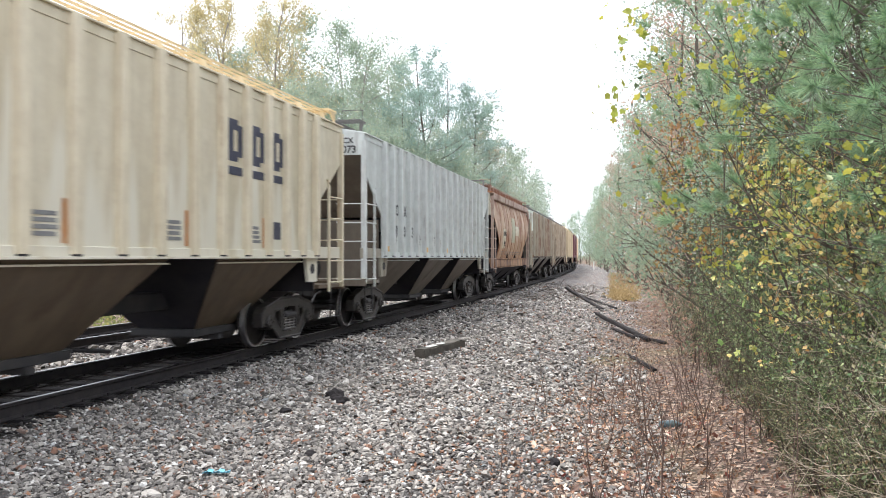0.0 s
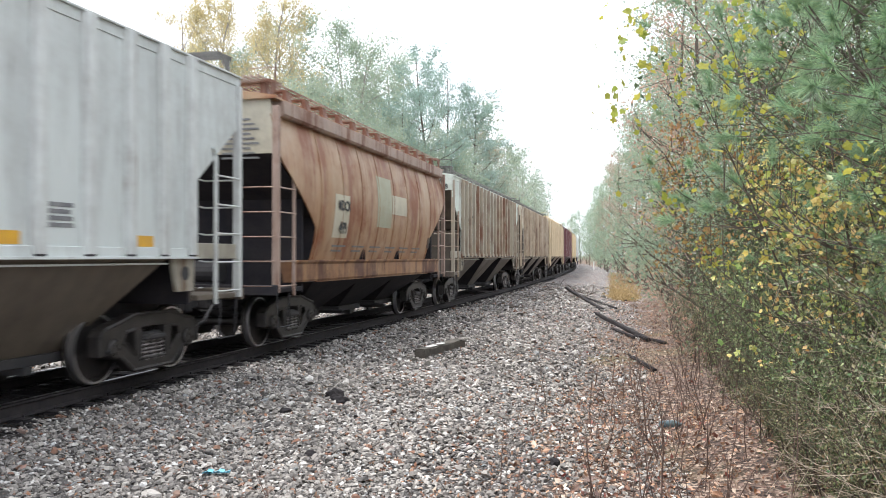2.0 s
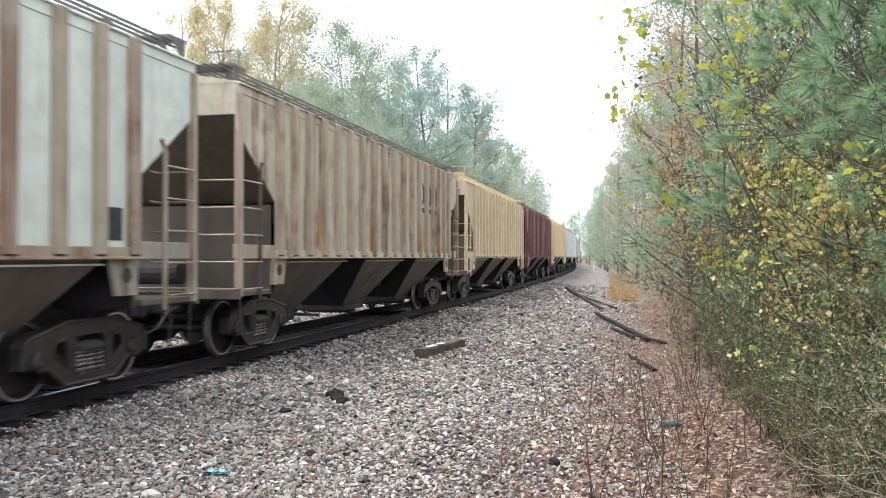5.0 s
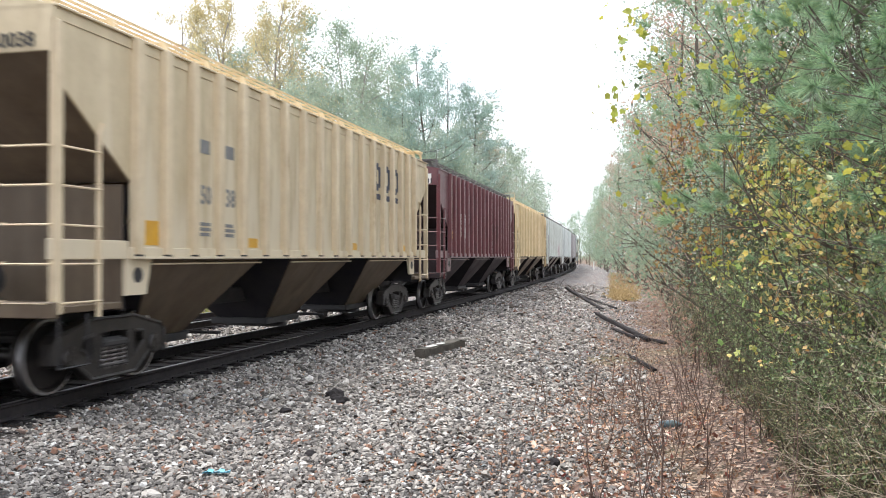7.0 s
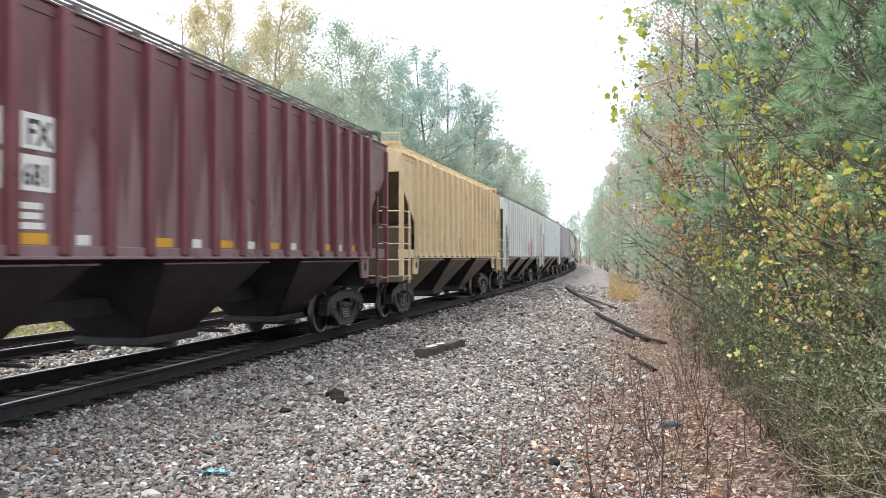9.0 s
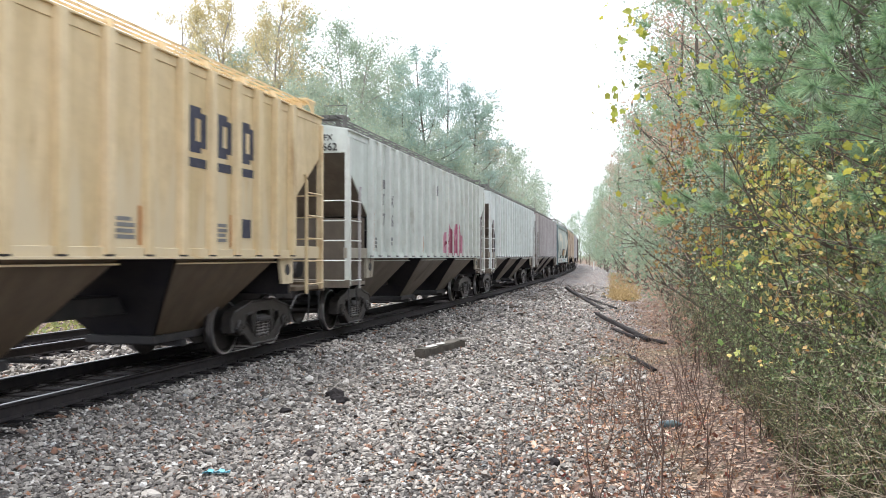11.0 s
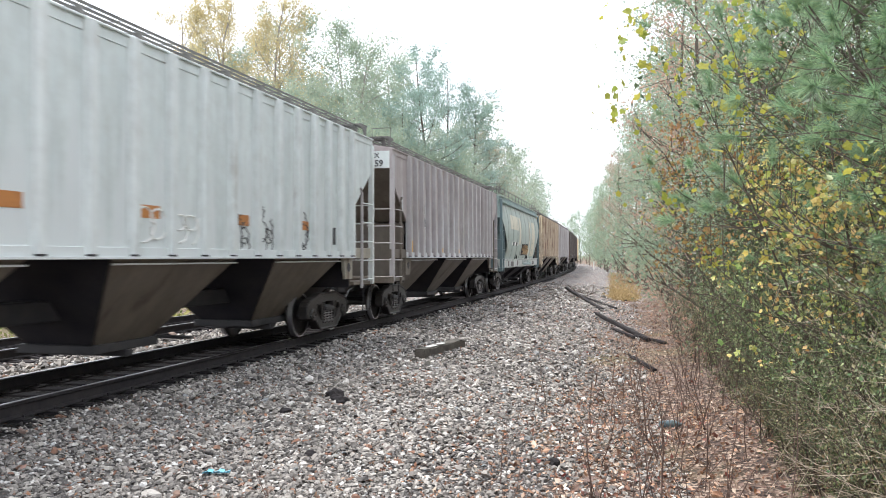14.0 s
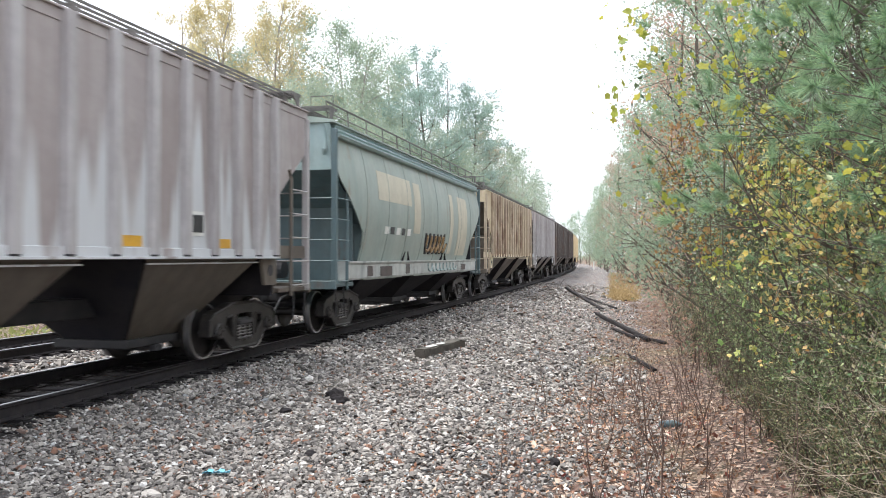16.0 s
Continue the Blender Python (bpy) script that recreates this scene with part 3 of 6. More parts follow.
def build_hardware(car, spec, half, paint_mat, post_mat):
    """Corner posts, ladders, end platforms, couplers, trucks and brake gear."""
    sill, eave = spec["sill"], spec["eave"]
    top = eave - 0.28 * (eave - sill)
    post_sh = Shape().box(-0.06, 0.06, -0.05, 0.05, 1.02, eave - 0.16, 0.012).mesh("corner_post", post_mat)
    rail_sh = Shape().tube([(0, 0.06, top - 0.42), (0, -0.02, top - 0.55), (0, -0.02, 0.95)], 0.034, 6).mesh("ladder_rail", spec.get("rail_paint", post_mat))
    rung_side = Shape().tube([(-0.02, 0, 0), (0.05, 0.03, -0.02), (0.05, 0.70, -0.02), (-0.02, 0.74, 0)], 0.014, 5).mesh("ladder_rung", post_mat)
    rung_end = Shape().tube([(0, 0.02, 0), (0.03, -0.07, -0.02), (0.62, -0.07, -0.02), (0.66, 0.02, 0)], 0.014, 5).mesh("ladder_rung", post_mat)
    step = Shape().tube([(0, 0, 1.0), (0.02, 0, 0.42), (0.02, 0.5, 0.42), (0, 0.5, 1.0)], 0.018, 5).mesh("stirrup_step", M_STEEL)
    platform = Shape().box(-1.5, 1.5, 0.0, 1.25, 1.02, 1.10, 0.01)
    platform.box(-1.56, 1.56, -0.04, 0.04, 0.98, 1.16, 0.01)
    platform = platform.mesh("end_platform", spec["low"])
    sillbox = Shape().box(-0.30, 0.30, -0.12, 2.4, 0.74, 1.06, 0.02).mesh("centre_sill", M_STEEL)
    plate_sh = Shape().prism([(1.36, 1.17), (1.36, sill), (1.92, sill), (1.79, 1.17)], "x", -0.03, 0.03).mesh("bolster_plate", spec.get("plate_paint", paint_mat))
    web = Shape().box(-1.44, 1.44, 1.34, 1.36, 1.0, spec.get("web_top", sill + 0.9)).mesh("bolster_web", spec["low"])
    # added black sheet that stands for deep shadow behind the web
    web_shade = Shape().box(-1.43, 1.43, 1.363, 1.42, 0.98, spec.get("web_top", sill + 0.9) - 0.02).mesh("web_backing", M_UNDERSHADE)
    eye = Shape().ring([(1.492, 0.10), (1.506, 0.10), (1.506, 0.0)], n=14).mesh("jacking_hole", M_STEEL)
    for e in (0, 1):
        at = pose(0, -half, 0) if e == 0 else pose(0, half, 0, 0, 0, 180)
        part("end_platform", platform, None, car, at=at)
        part("bolster_web", web, None, car, at=at)
        part("web_backing", web_shade, None, car, "black sheet standing in for shade behind the web", at=at)
        part("centre_sill", sillbox, None, car, at=at)
        part("coupler", COUPLER, None, car, "black steel knuckle coupler", at=at)
        part("air_hose", HOSE, None, car, "black rubber air hose", at=at)
        for side in (-1, 1):
            part("bolster_plate", plate_sh, None, car, at=at @ pose(side * 1.47, 0, 0))
            part("corner_post", post_sh, None, car, at=at @ pose(side * 1.5, 0.06, 0))
            part("ladder_rail", rail_sh, None, car, at=at @ pose(side * 1.52, 0.80, 0))
            part("stirrup_step", step, None, car, at=at @ pose(side * 1.5, 0.10, 0))
            part("jacking_hole", eye, None, car, at=at @ (pose(0, 1.60, 1.42) if side > 0 else pose(0, 1.60, 1.42, 0, 0, 180)))
            z = 1.16
            while z < top - 0.55:
                part("ladder_rung", rung_side, None, car, at=at @ (pose(1.52, 0.06, z) if side > 0 else pose(-1.52, 0.80, z, 0, 0, 180)))
                part("ladder_rung", rung_end, None, car, at=at @ pose(0.84 if side > 0 else -1.5, 0.04, z))
                z += 0.43
        build_truck(car, (-half + 1.72) if e == 0 else (half - 1.72))
    # brake gear on the leading end
    wheel = Shape()
    wheel.tube([(0.28 * math.cos(a * 0.449), 0, 0.28 * math.sin(a * 0.449)) for a in range(15)], 0.015, 5)
    for a in range(4):
        wheel.tube([(0, 0.03, 0), (0.28 * math.cos(a * 1.571), 0, 0.28 * math.sin(a * 1.571))], 0.012, 5)
    part("brake_wheel", wheel, M_STEEL, car, "round steel hand brake wheel", at=pose(-0.75, half + 0.02, 2.2))
    part("brake_cylinder", Shape().tube([(0.2, half - 1.1, 1.35), (0.75, half - 1.1, 1.35)], 0.16, 14), M_STEEL, car)
    part("air_reservoir", Shape().tube([(-0.9, -half + 0.75, 1.38), (0.1, -half + 0.75, 1.38)], 0.2, 14), M_STEEL, car, "grimy round air reservoir")


def build_roof(car, spec, half, mat):
    """Low peaked roof, hatch trough, walkway gratings and their brackets."""
    eave = spec["eave"]
    roof = Shape().prism([(-1.50, eave - 0.03), (-1.50, eave), (-0.5, eave + 0.17), (0.5, eave + 0.17), (1.50, eave), (1.50, eave - 0.03)], "y", -half, half)
    for k in range(int(2 * half / 1.1) + 1):
        y = -half + 0.05 + k * 1.1
        roof.prism([(-1.50, eave), (-0.5, eave + 0.17), (0.5, eave + 0.17), (1.50, eave), (1.50, eave + 0.025), (0.5, eave + 0.195), (-0.5, eave + 0.195), (-1.50, eave + 0.025)], "y", y, y + 0.05)
    part("roof", roof, mat, car)
    hatch = Shape().box(-0.30, 0.30, -half + 1.0, half - 1.0, eave + 0.17, eave + 0.29, 0.02)
    for k in range(9):
        y = -half + 1.4 + k * (2 * half - 2.8) / 8
        hatch.box(-0.33, 0.33, y - 0.06, y + 0.06, eave + 0.29, eave + 0.33)
    part("trough_hatch", hatch, spec.get("hatch", M_GRATING), car)
    out, up = spec.get("walk_out", 1.24), spec.get("walk_up", 0.27)
    for side in (-1, 1):
        walkway = Shape()
        for k in range(7):
            x = side * (0.44 + k * (out - 0.44) / 6)
            walkway.box(x - 0.012, x + 0.012, -half - 0.12, half + 0.12, eave + up, eave + up + 0.03)
        for k in range(int(2 * half / 0.6) + 1):
            y = -half + k * 0.6
            walkway.box(min(side * 0.43, side * out), max(side * 0.43, side * out), y - 0.01, y + 0.01, eave + up - 0.005, eave + up + 0.015)
        part("roof_walkway", walkway, spec.get("hatch", M_GRATING), car)
    support = Shape().prism([(out + 0.04, 0.03), (out - 0.03, up - 0.005), (0.46, up - 0.005), (0.46, up - 0.035), (out - 0.10, up - 0.035), (out - 0.10, 0.04)], "y", -spec.get("bracket", 0.018), spec.get("bracket", 0.018)).mesh("walkway_bracket", spec.get("hatch", M_GRATING))
    for k in range(14):
        for turn in (0, 180):
            part("walkway_bracket", support, None, car, at=pose(0, -half + 0.3 + k * (2 * half - 0.6) / 13, eave, 0, 0, turn))
    end_step = Shape()
    for k in range(5):
        end_step.box(-1.40, 1.40, 0.10 * k, 0.10 * k + 0.03, eave + 0.29, eave + 0.32)
    for x in (-1.38, 0, 1.38):
        end_step.box(x - 0.015, x + 0.015, 0, 0.45, eave + 0.26, eave + 0.29)
        end_step.prism([(0.05, eave - 0.02), (0.05, eave + 0.28), (0.35, eave + 0.28)], "x", x - 0.012, x + 0.012)
    end_step.tube([(1.38, 0.2, eave + 0.02), (1.40, 0.2, eave + 0.56), (0.9, 0.2, eave + 0.56), (0.9, 0.2, eave + 0.3)], 0.014, 5)
    end_mesh = end_step.mesh("crossover_step", spec.get("hatch", M_GRATING))
    part("crossover_step", end_mesh, None, car, at=pose(0, -half + 0.05, 0))
    part("crossover_step", end_mesh, None, car, at=pose(0, half - 0.05, 0, 0, 0, 180))


def build_bays(car, spec, half, mat, dark):
    """Three hopper bays: side slopes dimmed in colour for shade, end slopes painted shade-black, outlet gates."""
    sill = spec["sill"]
    pitch = (2 * half - 7.2) / 2
    for k in (-1, 0, 1):
        y = k * pitch
        a, c = 1.62, 0.66
        lo, hi, wl, wh = 0.44, sill - 0.03, 0.52, 1.46
        out = outf = 0.0
        side = Shape()
        ends = Shape()
        for sx in (-1, 1):
            side.add([(sx * wh, y - a + out * 0.25, hi), (sx * wh, y + a + outf * 0.25, hi), (sx * wl, y + c, lo), (sx * wl, y - c, lo),
                      (sx * (wh - 0.02), y - a + out * 0.25, hi), (sx * (wh - 0.02), y + a + outf * 0.25, hi), (sx * (wl - 0.02), y + c, lo), (sx * (wl - 0.02), y - c, lo)],
                     [(0, 1, 2, 3), (7, 6, 5, 4), (0, 4, 5, 1), (1, 5, 6, 2), (2, 6, 7, 3), (3, 7, 4, 0)])
        for sy, o in ((-1, out), (1, outf)):
            ends.add([(-wh, y + sy * a + o * 0.25, hi), (wh, y + sy * a + o * 0.25, hi), (wl, y + sy * c, lo), (-wl, y + sy * c, lo),
                      (-wh, y + sy * (a - 0.02) + o * 0.25, hi), (wh, y + sy * (a - 0.02) + o * 0.25, hi), (wl, y + sy * (c - 0.02), lo), (-wl, y + sy * (c - 0.02), lo)],
                     [(0, 1, 2, 3), (7, 6, 5, 4), (0, 4, 5, 1), (1, 5, 6, 2), (2, 6, 7, 3), (3, 7, 4, 0)])
        bay = part("hopper_bay", side, mat, car, "dusty sloping hopper bay, darkened in colour for shade")
        part("end_slope", ends, dark, bay, "slope sheet painted black for shade")
        for sx in (-1, 1):
            part("bay_flange", Shape().box(min(sx * 1.44, sx * 1.478), max(sx * 1.44, sx * 1.478), y - a + 0.02, y + a - 0.02, hi - 0.075, hi - 0.05, 0.004), spec["paint"], bay, "pale bent flange")
        gate = Shape().box(-wl - 0.08, wl + 0.08, y - c - 0.12, y + c + 0.12, lo - 0.10, lo + 0.02, 0.01)
        gate.box(-wl - 0.12, wl + 0.12, y - 0.08, y + 0.08, lo - 0.20, lo - 0.10, 0.01)
        gate.tube([(-1.12, y + c + 0.2, lo), (1.12, y + c + 0.2, lo)], 0.03, 6)
        part("outlet_gate", gate, M_STEEL, bay, "black steel outlet gate")
    for k in (-0.5, 0.5):
        y = k * pitch
        belly = Shape().prism([(y - pitch / 2 + 1.62, sill - 0.04), (y, sill + 0.75), (y + pitch / 2 - 1.62, sill - 0.04), (y, sill + 0.73)], "x", -1.44, 1.44)
        # ridge and curved bays take the black shade colour too
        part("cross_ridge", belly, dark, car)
    part("centre_beam", Shape().box(-0.25, 0.25, -half + 2, half - 2, 0.80, 1.08, 0.02), M_STEEL, car)


def bars(parent, x, y0, z0, rows, size, mat, gap=0.5, width=0.5):
    """Small print as plain bars."""
    sh = Shape()
    for r in range(rows):
        z = z0 - r * size * (1 + gap)
        sh.box(x, x + 0.004, y0, y0 + width * random.uniform(0.75, 1.0), z, z + size)
    part("small_print", sh, mat, parent, "small stencilled print")


def panel(parent, name, x, y0, y1, z0, z1, mat, label):
    part(name, Shape().box(x, x + 0.005, y0, y1, z0, z1), mat, parent, label)


def words_on_side(parent, words, x, y, z, size, mat):
    part("lettering", lettering(words, size, mat), None, parent, "black stencilled lettering", at=Matrix.Translation((x, y + 0.06, z)) @ Matrix(((0, 0, 1, 0), (0.84, 0, 0, 0), (0, 1, 0, 0), (0, 0, 0, 1))))


def post_place(spec, k):
    """Where the k-th side post stands along the car: closer together towards the ends."""
    n, span = spec["posts"], spec["length"] / 2 - 1.52
    u = 2 * k / (n - 1) - 1
    return span * (1.09 * u - 0.09 * u ** 3)


def build_hopper(spec):
    """A ribbed covered hopper car; its leading end is at -y."""
    half = spec["length"] / 2
    sill, eave = spec["sill"], spec["eave"]
    car = thing("hopper_car", spec["label"], "freight car", "cars of the train")
    mat, post_mat = spec["paint"], spec["post_paint"]
    low, dark = spec["low"], M_UNDERSHADE
    H = eave - sill
    X = 1.50
    outline = [(-half, eave - 0.27 * H), (-half + 1.45, sill + 0.34 * H), (-half + 1.45, sill), (half - 1.45, sill), (half - 1.45, sill + 0.34 * H), (half, eave - 0.27 * H), (half, eave), (-half, eave)]
    for side in (-1, 1):
        part("side_sheet", Shape().prism(outline, "x", side * (X - 0.03), side * X), mat, car)
    ends = Shape()
    for e in (-1, 1):
        ends.box(-X, X, min(e * half, e * (half - 0.03)), max(e * half, e * (half - 0.03)), eave - 0.50, eave)
        part("end_panel", ends, mat, car)
        ends = Shape()
        slope = Shape()
        slope.add([(-X + 0.03, e * (half - 0.03), eave - 0.50), (X - 0.03, e * (half - 0.03), eave - 0.50), (X - 0.03, e * (half - 1.5), sill + 0.34 * H), (-X + 0.03, e * (half - 1.5), sill + 0.34 * H),
                   (-X + 0.03, e * (half - 0.06), eave - 0.46), (X - 0.03, e * (half - 0.06), eave - 0.46), (X - 0.03, e * (half - 1.55), sill + 0.36 * H), (-X + 0.03, e * (half - 1.55), sill + 0.36 * H)],
                  [(0, 1, 2, 3), (7, 6, 5, 4), (0, 4, 5, 1), (1, 5, 6, 2), (2, 6, 7, 3), (3, 7, 4, 0)])
        # the low paint carries the slope's shade in its colour
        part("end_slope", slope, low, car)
    chord = Shape().box(X - 0.01, X + 0.014, -half, half, eave - 0.155, eave - 0.005, 0.004).box(X - 0.02, X + 0.05, -half, half, eave - 0.022, eave + 0.006, 0.005)
    part("top_chord", chord.mesh("top_chord", mat), None, car)
    part("top_chord", car.children[-1].data, None, car, at=pose(0, 0, 0, 0, 0, 180))
    flange = Shape().box(X - 0.05, X + 0.10, -half + 1.40, half - 1.40, sill - 0.03, sill + 0.005, 0.006).box(X - 0.01, X + 0.045, -half + 1.4, half - 1.4, sill, sill + 0.12, 0.008)
    part("side_sill", flange.mesh("side_sill", spec.get("sill_paint", mat)), None, car)
    part("side_sill", car.children[-1].data, None, car, at=pose(0, 0, 0, 0, 0, 180))
    inner = Shape().box(-0.04, 0.04, 0, 1.4, sill - 0.03, sill + 0.20, 0.01).mesh("sill_end", spec.get("plate_paint", mat))
    for sx in (-1, 1):
        for e in (-1, 1):
            part("sill_end", inner, None, car, at=pose(sx * 1.46, -half if e < 0 else half - 1.4, 0))
    n = spec["posts"]
    w = spec.get("post_width", 0.075)
    zt = eave - 0.024
    post = Shape().prism([(0.0, -w * 1.15), (0.095, -w), (0.112, -w * 0.85), (0.112, w * 0.85), (0.095, w), (0.0, w * 1.15)], "z", sill + 0.03, zt).mesh("side_post", post_mat)
    foot = Shape().box(0.0, 0.10, -w * 0.8, w * 0.8, sill + 0.006, sill + 0.03).mesh("post_foot", M_STEEL)
    for k in range(n):
        y = post_place(spec, k)
        for side in (1, -1):
            at = pose(X, y, 0) if side > 0 else pose(-X, y, 0, 0, 0, 180)
            p = part("side_post", post, None, car, at=at)
            if side > 0:
                part("post_foot", foot, None, p, "black open foot")
    build_roof(car, spec, half, spec.get("roof", mat))
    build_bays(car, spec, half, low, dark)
    build_hardware(car, spec, half, mat, spec.get("end_paint", post_mat))
    return car


def bulge(spec, z):
    """Half width of a curved side at a height."""
    f = min(1, max(0, (z - spec["sill"] - 0.02) / (spec["eave"] - spec["sill"] - 0.30)))
    return 1.22 + 0.36 * math.sin(math.pi * (0.10 + 0.78 * f)) ** 0.8


def curved_patch(car, spec, name, y0, y1, z0, z1, mat, label, lift=0.006):
    """A thin coat on the curved side."""
    sh, n = Shape(), 10
    vs = []
    for k in range(n + 1):
        z = z0 + (z1 - z0) * k / n
        x = bulge(spec, z) + lift
        vs += [(x, y0, z), (x, y1, z), (x - 0.012, y0, z), (x - 0.012, y1, z)]
    fs = [(4 * k, 4 * k + 1, 4 * k + 5, 4 * k + 4) for k in range(n)] + [(4 * k + 2, 4 * k + 6, 4 * k + 7, 4 * k + 3) for k in range(n)]
    fs += [(4 * k, 4 * k + 4, 4 * k + 6, 4 * k + 2) for k in range(n)] + [(4 * k + 1, 4 * k + 3, 4 * k + 7, 4 * k + 5) for k in range(n)] + [(0, 2, 3, 1), (4 * n, 4 * n + 1, 4 * n + 3, 4 * n + 2)]
    return part(name, sh.add(vs, fs), mat, car, label)


def build_curved_hopper(spec):
    """A smooth-sided covered hopper with bulging sides on a heavy side sill."""
    half = spec["length"] / 2
    sill, eave = spec["sill"], spec["eave"]
    car = thing("hopper_car", spec["label"], "freight car", "cars of the train")
    mat, low = spec["paint"], spec["low"]
    H = eave - sill
    sect = [(bulge(spec, z), z) for z in (sill + 0.02 + (H - 0.30) * k / 12 for k in range(13))]

    def end_at(z):
        f = (z - sill) / H
        return half - (1.9 if f < 0.22 else 1.9 - 1.82 * min(1, (f - 0.22) / 0.42))
    seams = spec["seams"]
    for sx in (-1, 1):
        rows = []
        for x, z in sect:
            e = end_at(z)
            ys = [-e] + [-half + 2 + i * (2 * half - 4) / seams for i in range(seams + 1)] + [e]
            rows.append([(sx * x, y, z) for y in ys])
        m = len(rows[0])
        vs = [p for r in rows for p in r] + [(p[0] - sx * 0.02, p[1], p[2]) for r in rows for p in r]
        k0 = len(rows) * m
        fs = [(i * m + j, i * m + j + 1, (i + 1) * m + j + 1, (i + 1) * m + j) for i in range(len(rows) - 1) for j in range(m - 1)]
        fs += [tuple(k0 + q for q in f[::-1]) for f in fs]
        rim = list(range(m)) + [i * m + m - 1 for i in range(1, len(rows))] + [(len(rows) - 1) * m + j for j in range(m - 2, -1, -1)] + [i * m for i in range(len(rows) - 2, 0, -1)]
        fs += [(a, c2, c2 + k0, a + k0) for a, c2 in zip(rim, rim[1:] + rim[:1])]
        part("side_sheet", Shape().add(vs, fs), mat, car, smooth=True)
    for i in range(seams + 1):
        y = -half + 2 + i * (2 * half - 4) / seams
        for sx in (-1, 1):
            part("sheet_seam", Shape().tube([(sx * (x + 0.002), y, z) for x, z in sect], 0.012, 5), spec["seam_paint"], car)
    for e in (-1, 1):
        zs = sill + 0.66 * H
        part("end_panel", Shape().prism([(-1.38, eave - 0.02), (1.38, eave - 0.02), (1.45, zs), (-1.45, zs)], "y", e * (half - 0.12), e * (half - 0.08)), spec["end_panel_paint"], car)
        slope = Shape().add([(-1.42, e * (half - 0.10), zs), (1.42, e * (half - 0.10), zs), (1.50, e * (half - 1.92), sill + 0.3 * H), (-1.50, e * (half - 1.92), sill + 0.3 * H),
                             (-1.42, e * (half - 0.14), zs + 0.03), (1.42, e * (half - 0.14), zs + 0.03), (1.50, e * (half - 1.96), sill + 0.3 * H + 0.03), (-1.50, e * (half - 1.96), sill + 0.3 * H + 0.03)],
                            [(0, 1, 2, 3), (7, 6, 5, 4), (0, 4, 5, 1), (1, 5, 6, 2), (2, 6, 7, 3), (3, 7, 4, 0)])
        slope.prism([(-1.34, sill - 0.1), (1.34, sill - 0.1), (1.50, sill + 0.3 * H), (-1.50, sill + 0.3 * H)], "y", e * (half - 1.9), e * (half - 1.94))
        part("end_slope", slope, low, car)
    chord = Shape()
    for j in range(spec["chords"]):
        z = eave - 0.30 + j * 0.30 / spec["chords"]
        chord.prism([(1.30, z), (1.50 - 0.05 * j, z), (1.54 - 0.05 * j, z + 0.04), (1.54 - 0.05 * j, z + 0.30 / spec["chords"] - 0.03), (1.30, z + 0.30 / spec["chords"])], "y", -half + 0.3, half - 0.3)
    part("top_chord", chord.mesh("top_chord", spec["chord_paint"]), None, car)
    part("top_chord", car.children[-1].data, None, car, at=pose(0, 0, 0, 0, 0, 180))
    beam = Shape().prism([(1.28, sill - 0.38), (1.50, sill - 0.38), (1.52, sill - 0.34), (1.52, sill - 0.05), (1.56, sill), (1.56, sill + 0.03), (1.20, sill + 0.03)], "y", -half + 0.85, half - 0.85)
    part("side_sill", beam.mesh("side_sill", spec["sill_paint"]), None, car)
    part("side_sill", car.children[-1].data, None, car, at=pose(0, 0, 0, 0, 0, 180))
    build_roof(car, spec, half, spec.get("roof", mat))
    build_bays(car, dict(spec, sill=sill - 0.30), half, M_UNDERSHADE, M_UNDERSHADE)
    build_hardware(car, dict(spec, sill=sill - 0.2, web_top=2.74), half, spec.get("platform_paint", M_STEEL), spec["end_paint"])
    return car


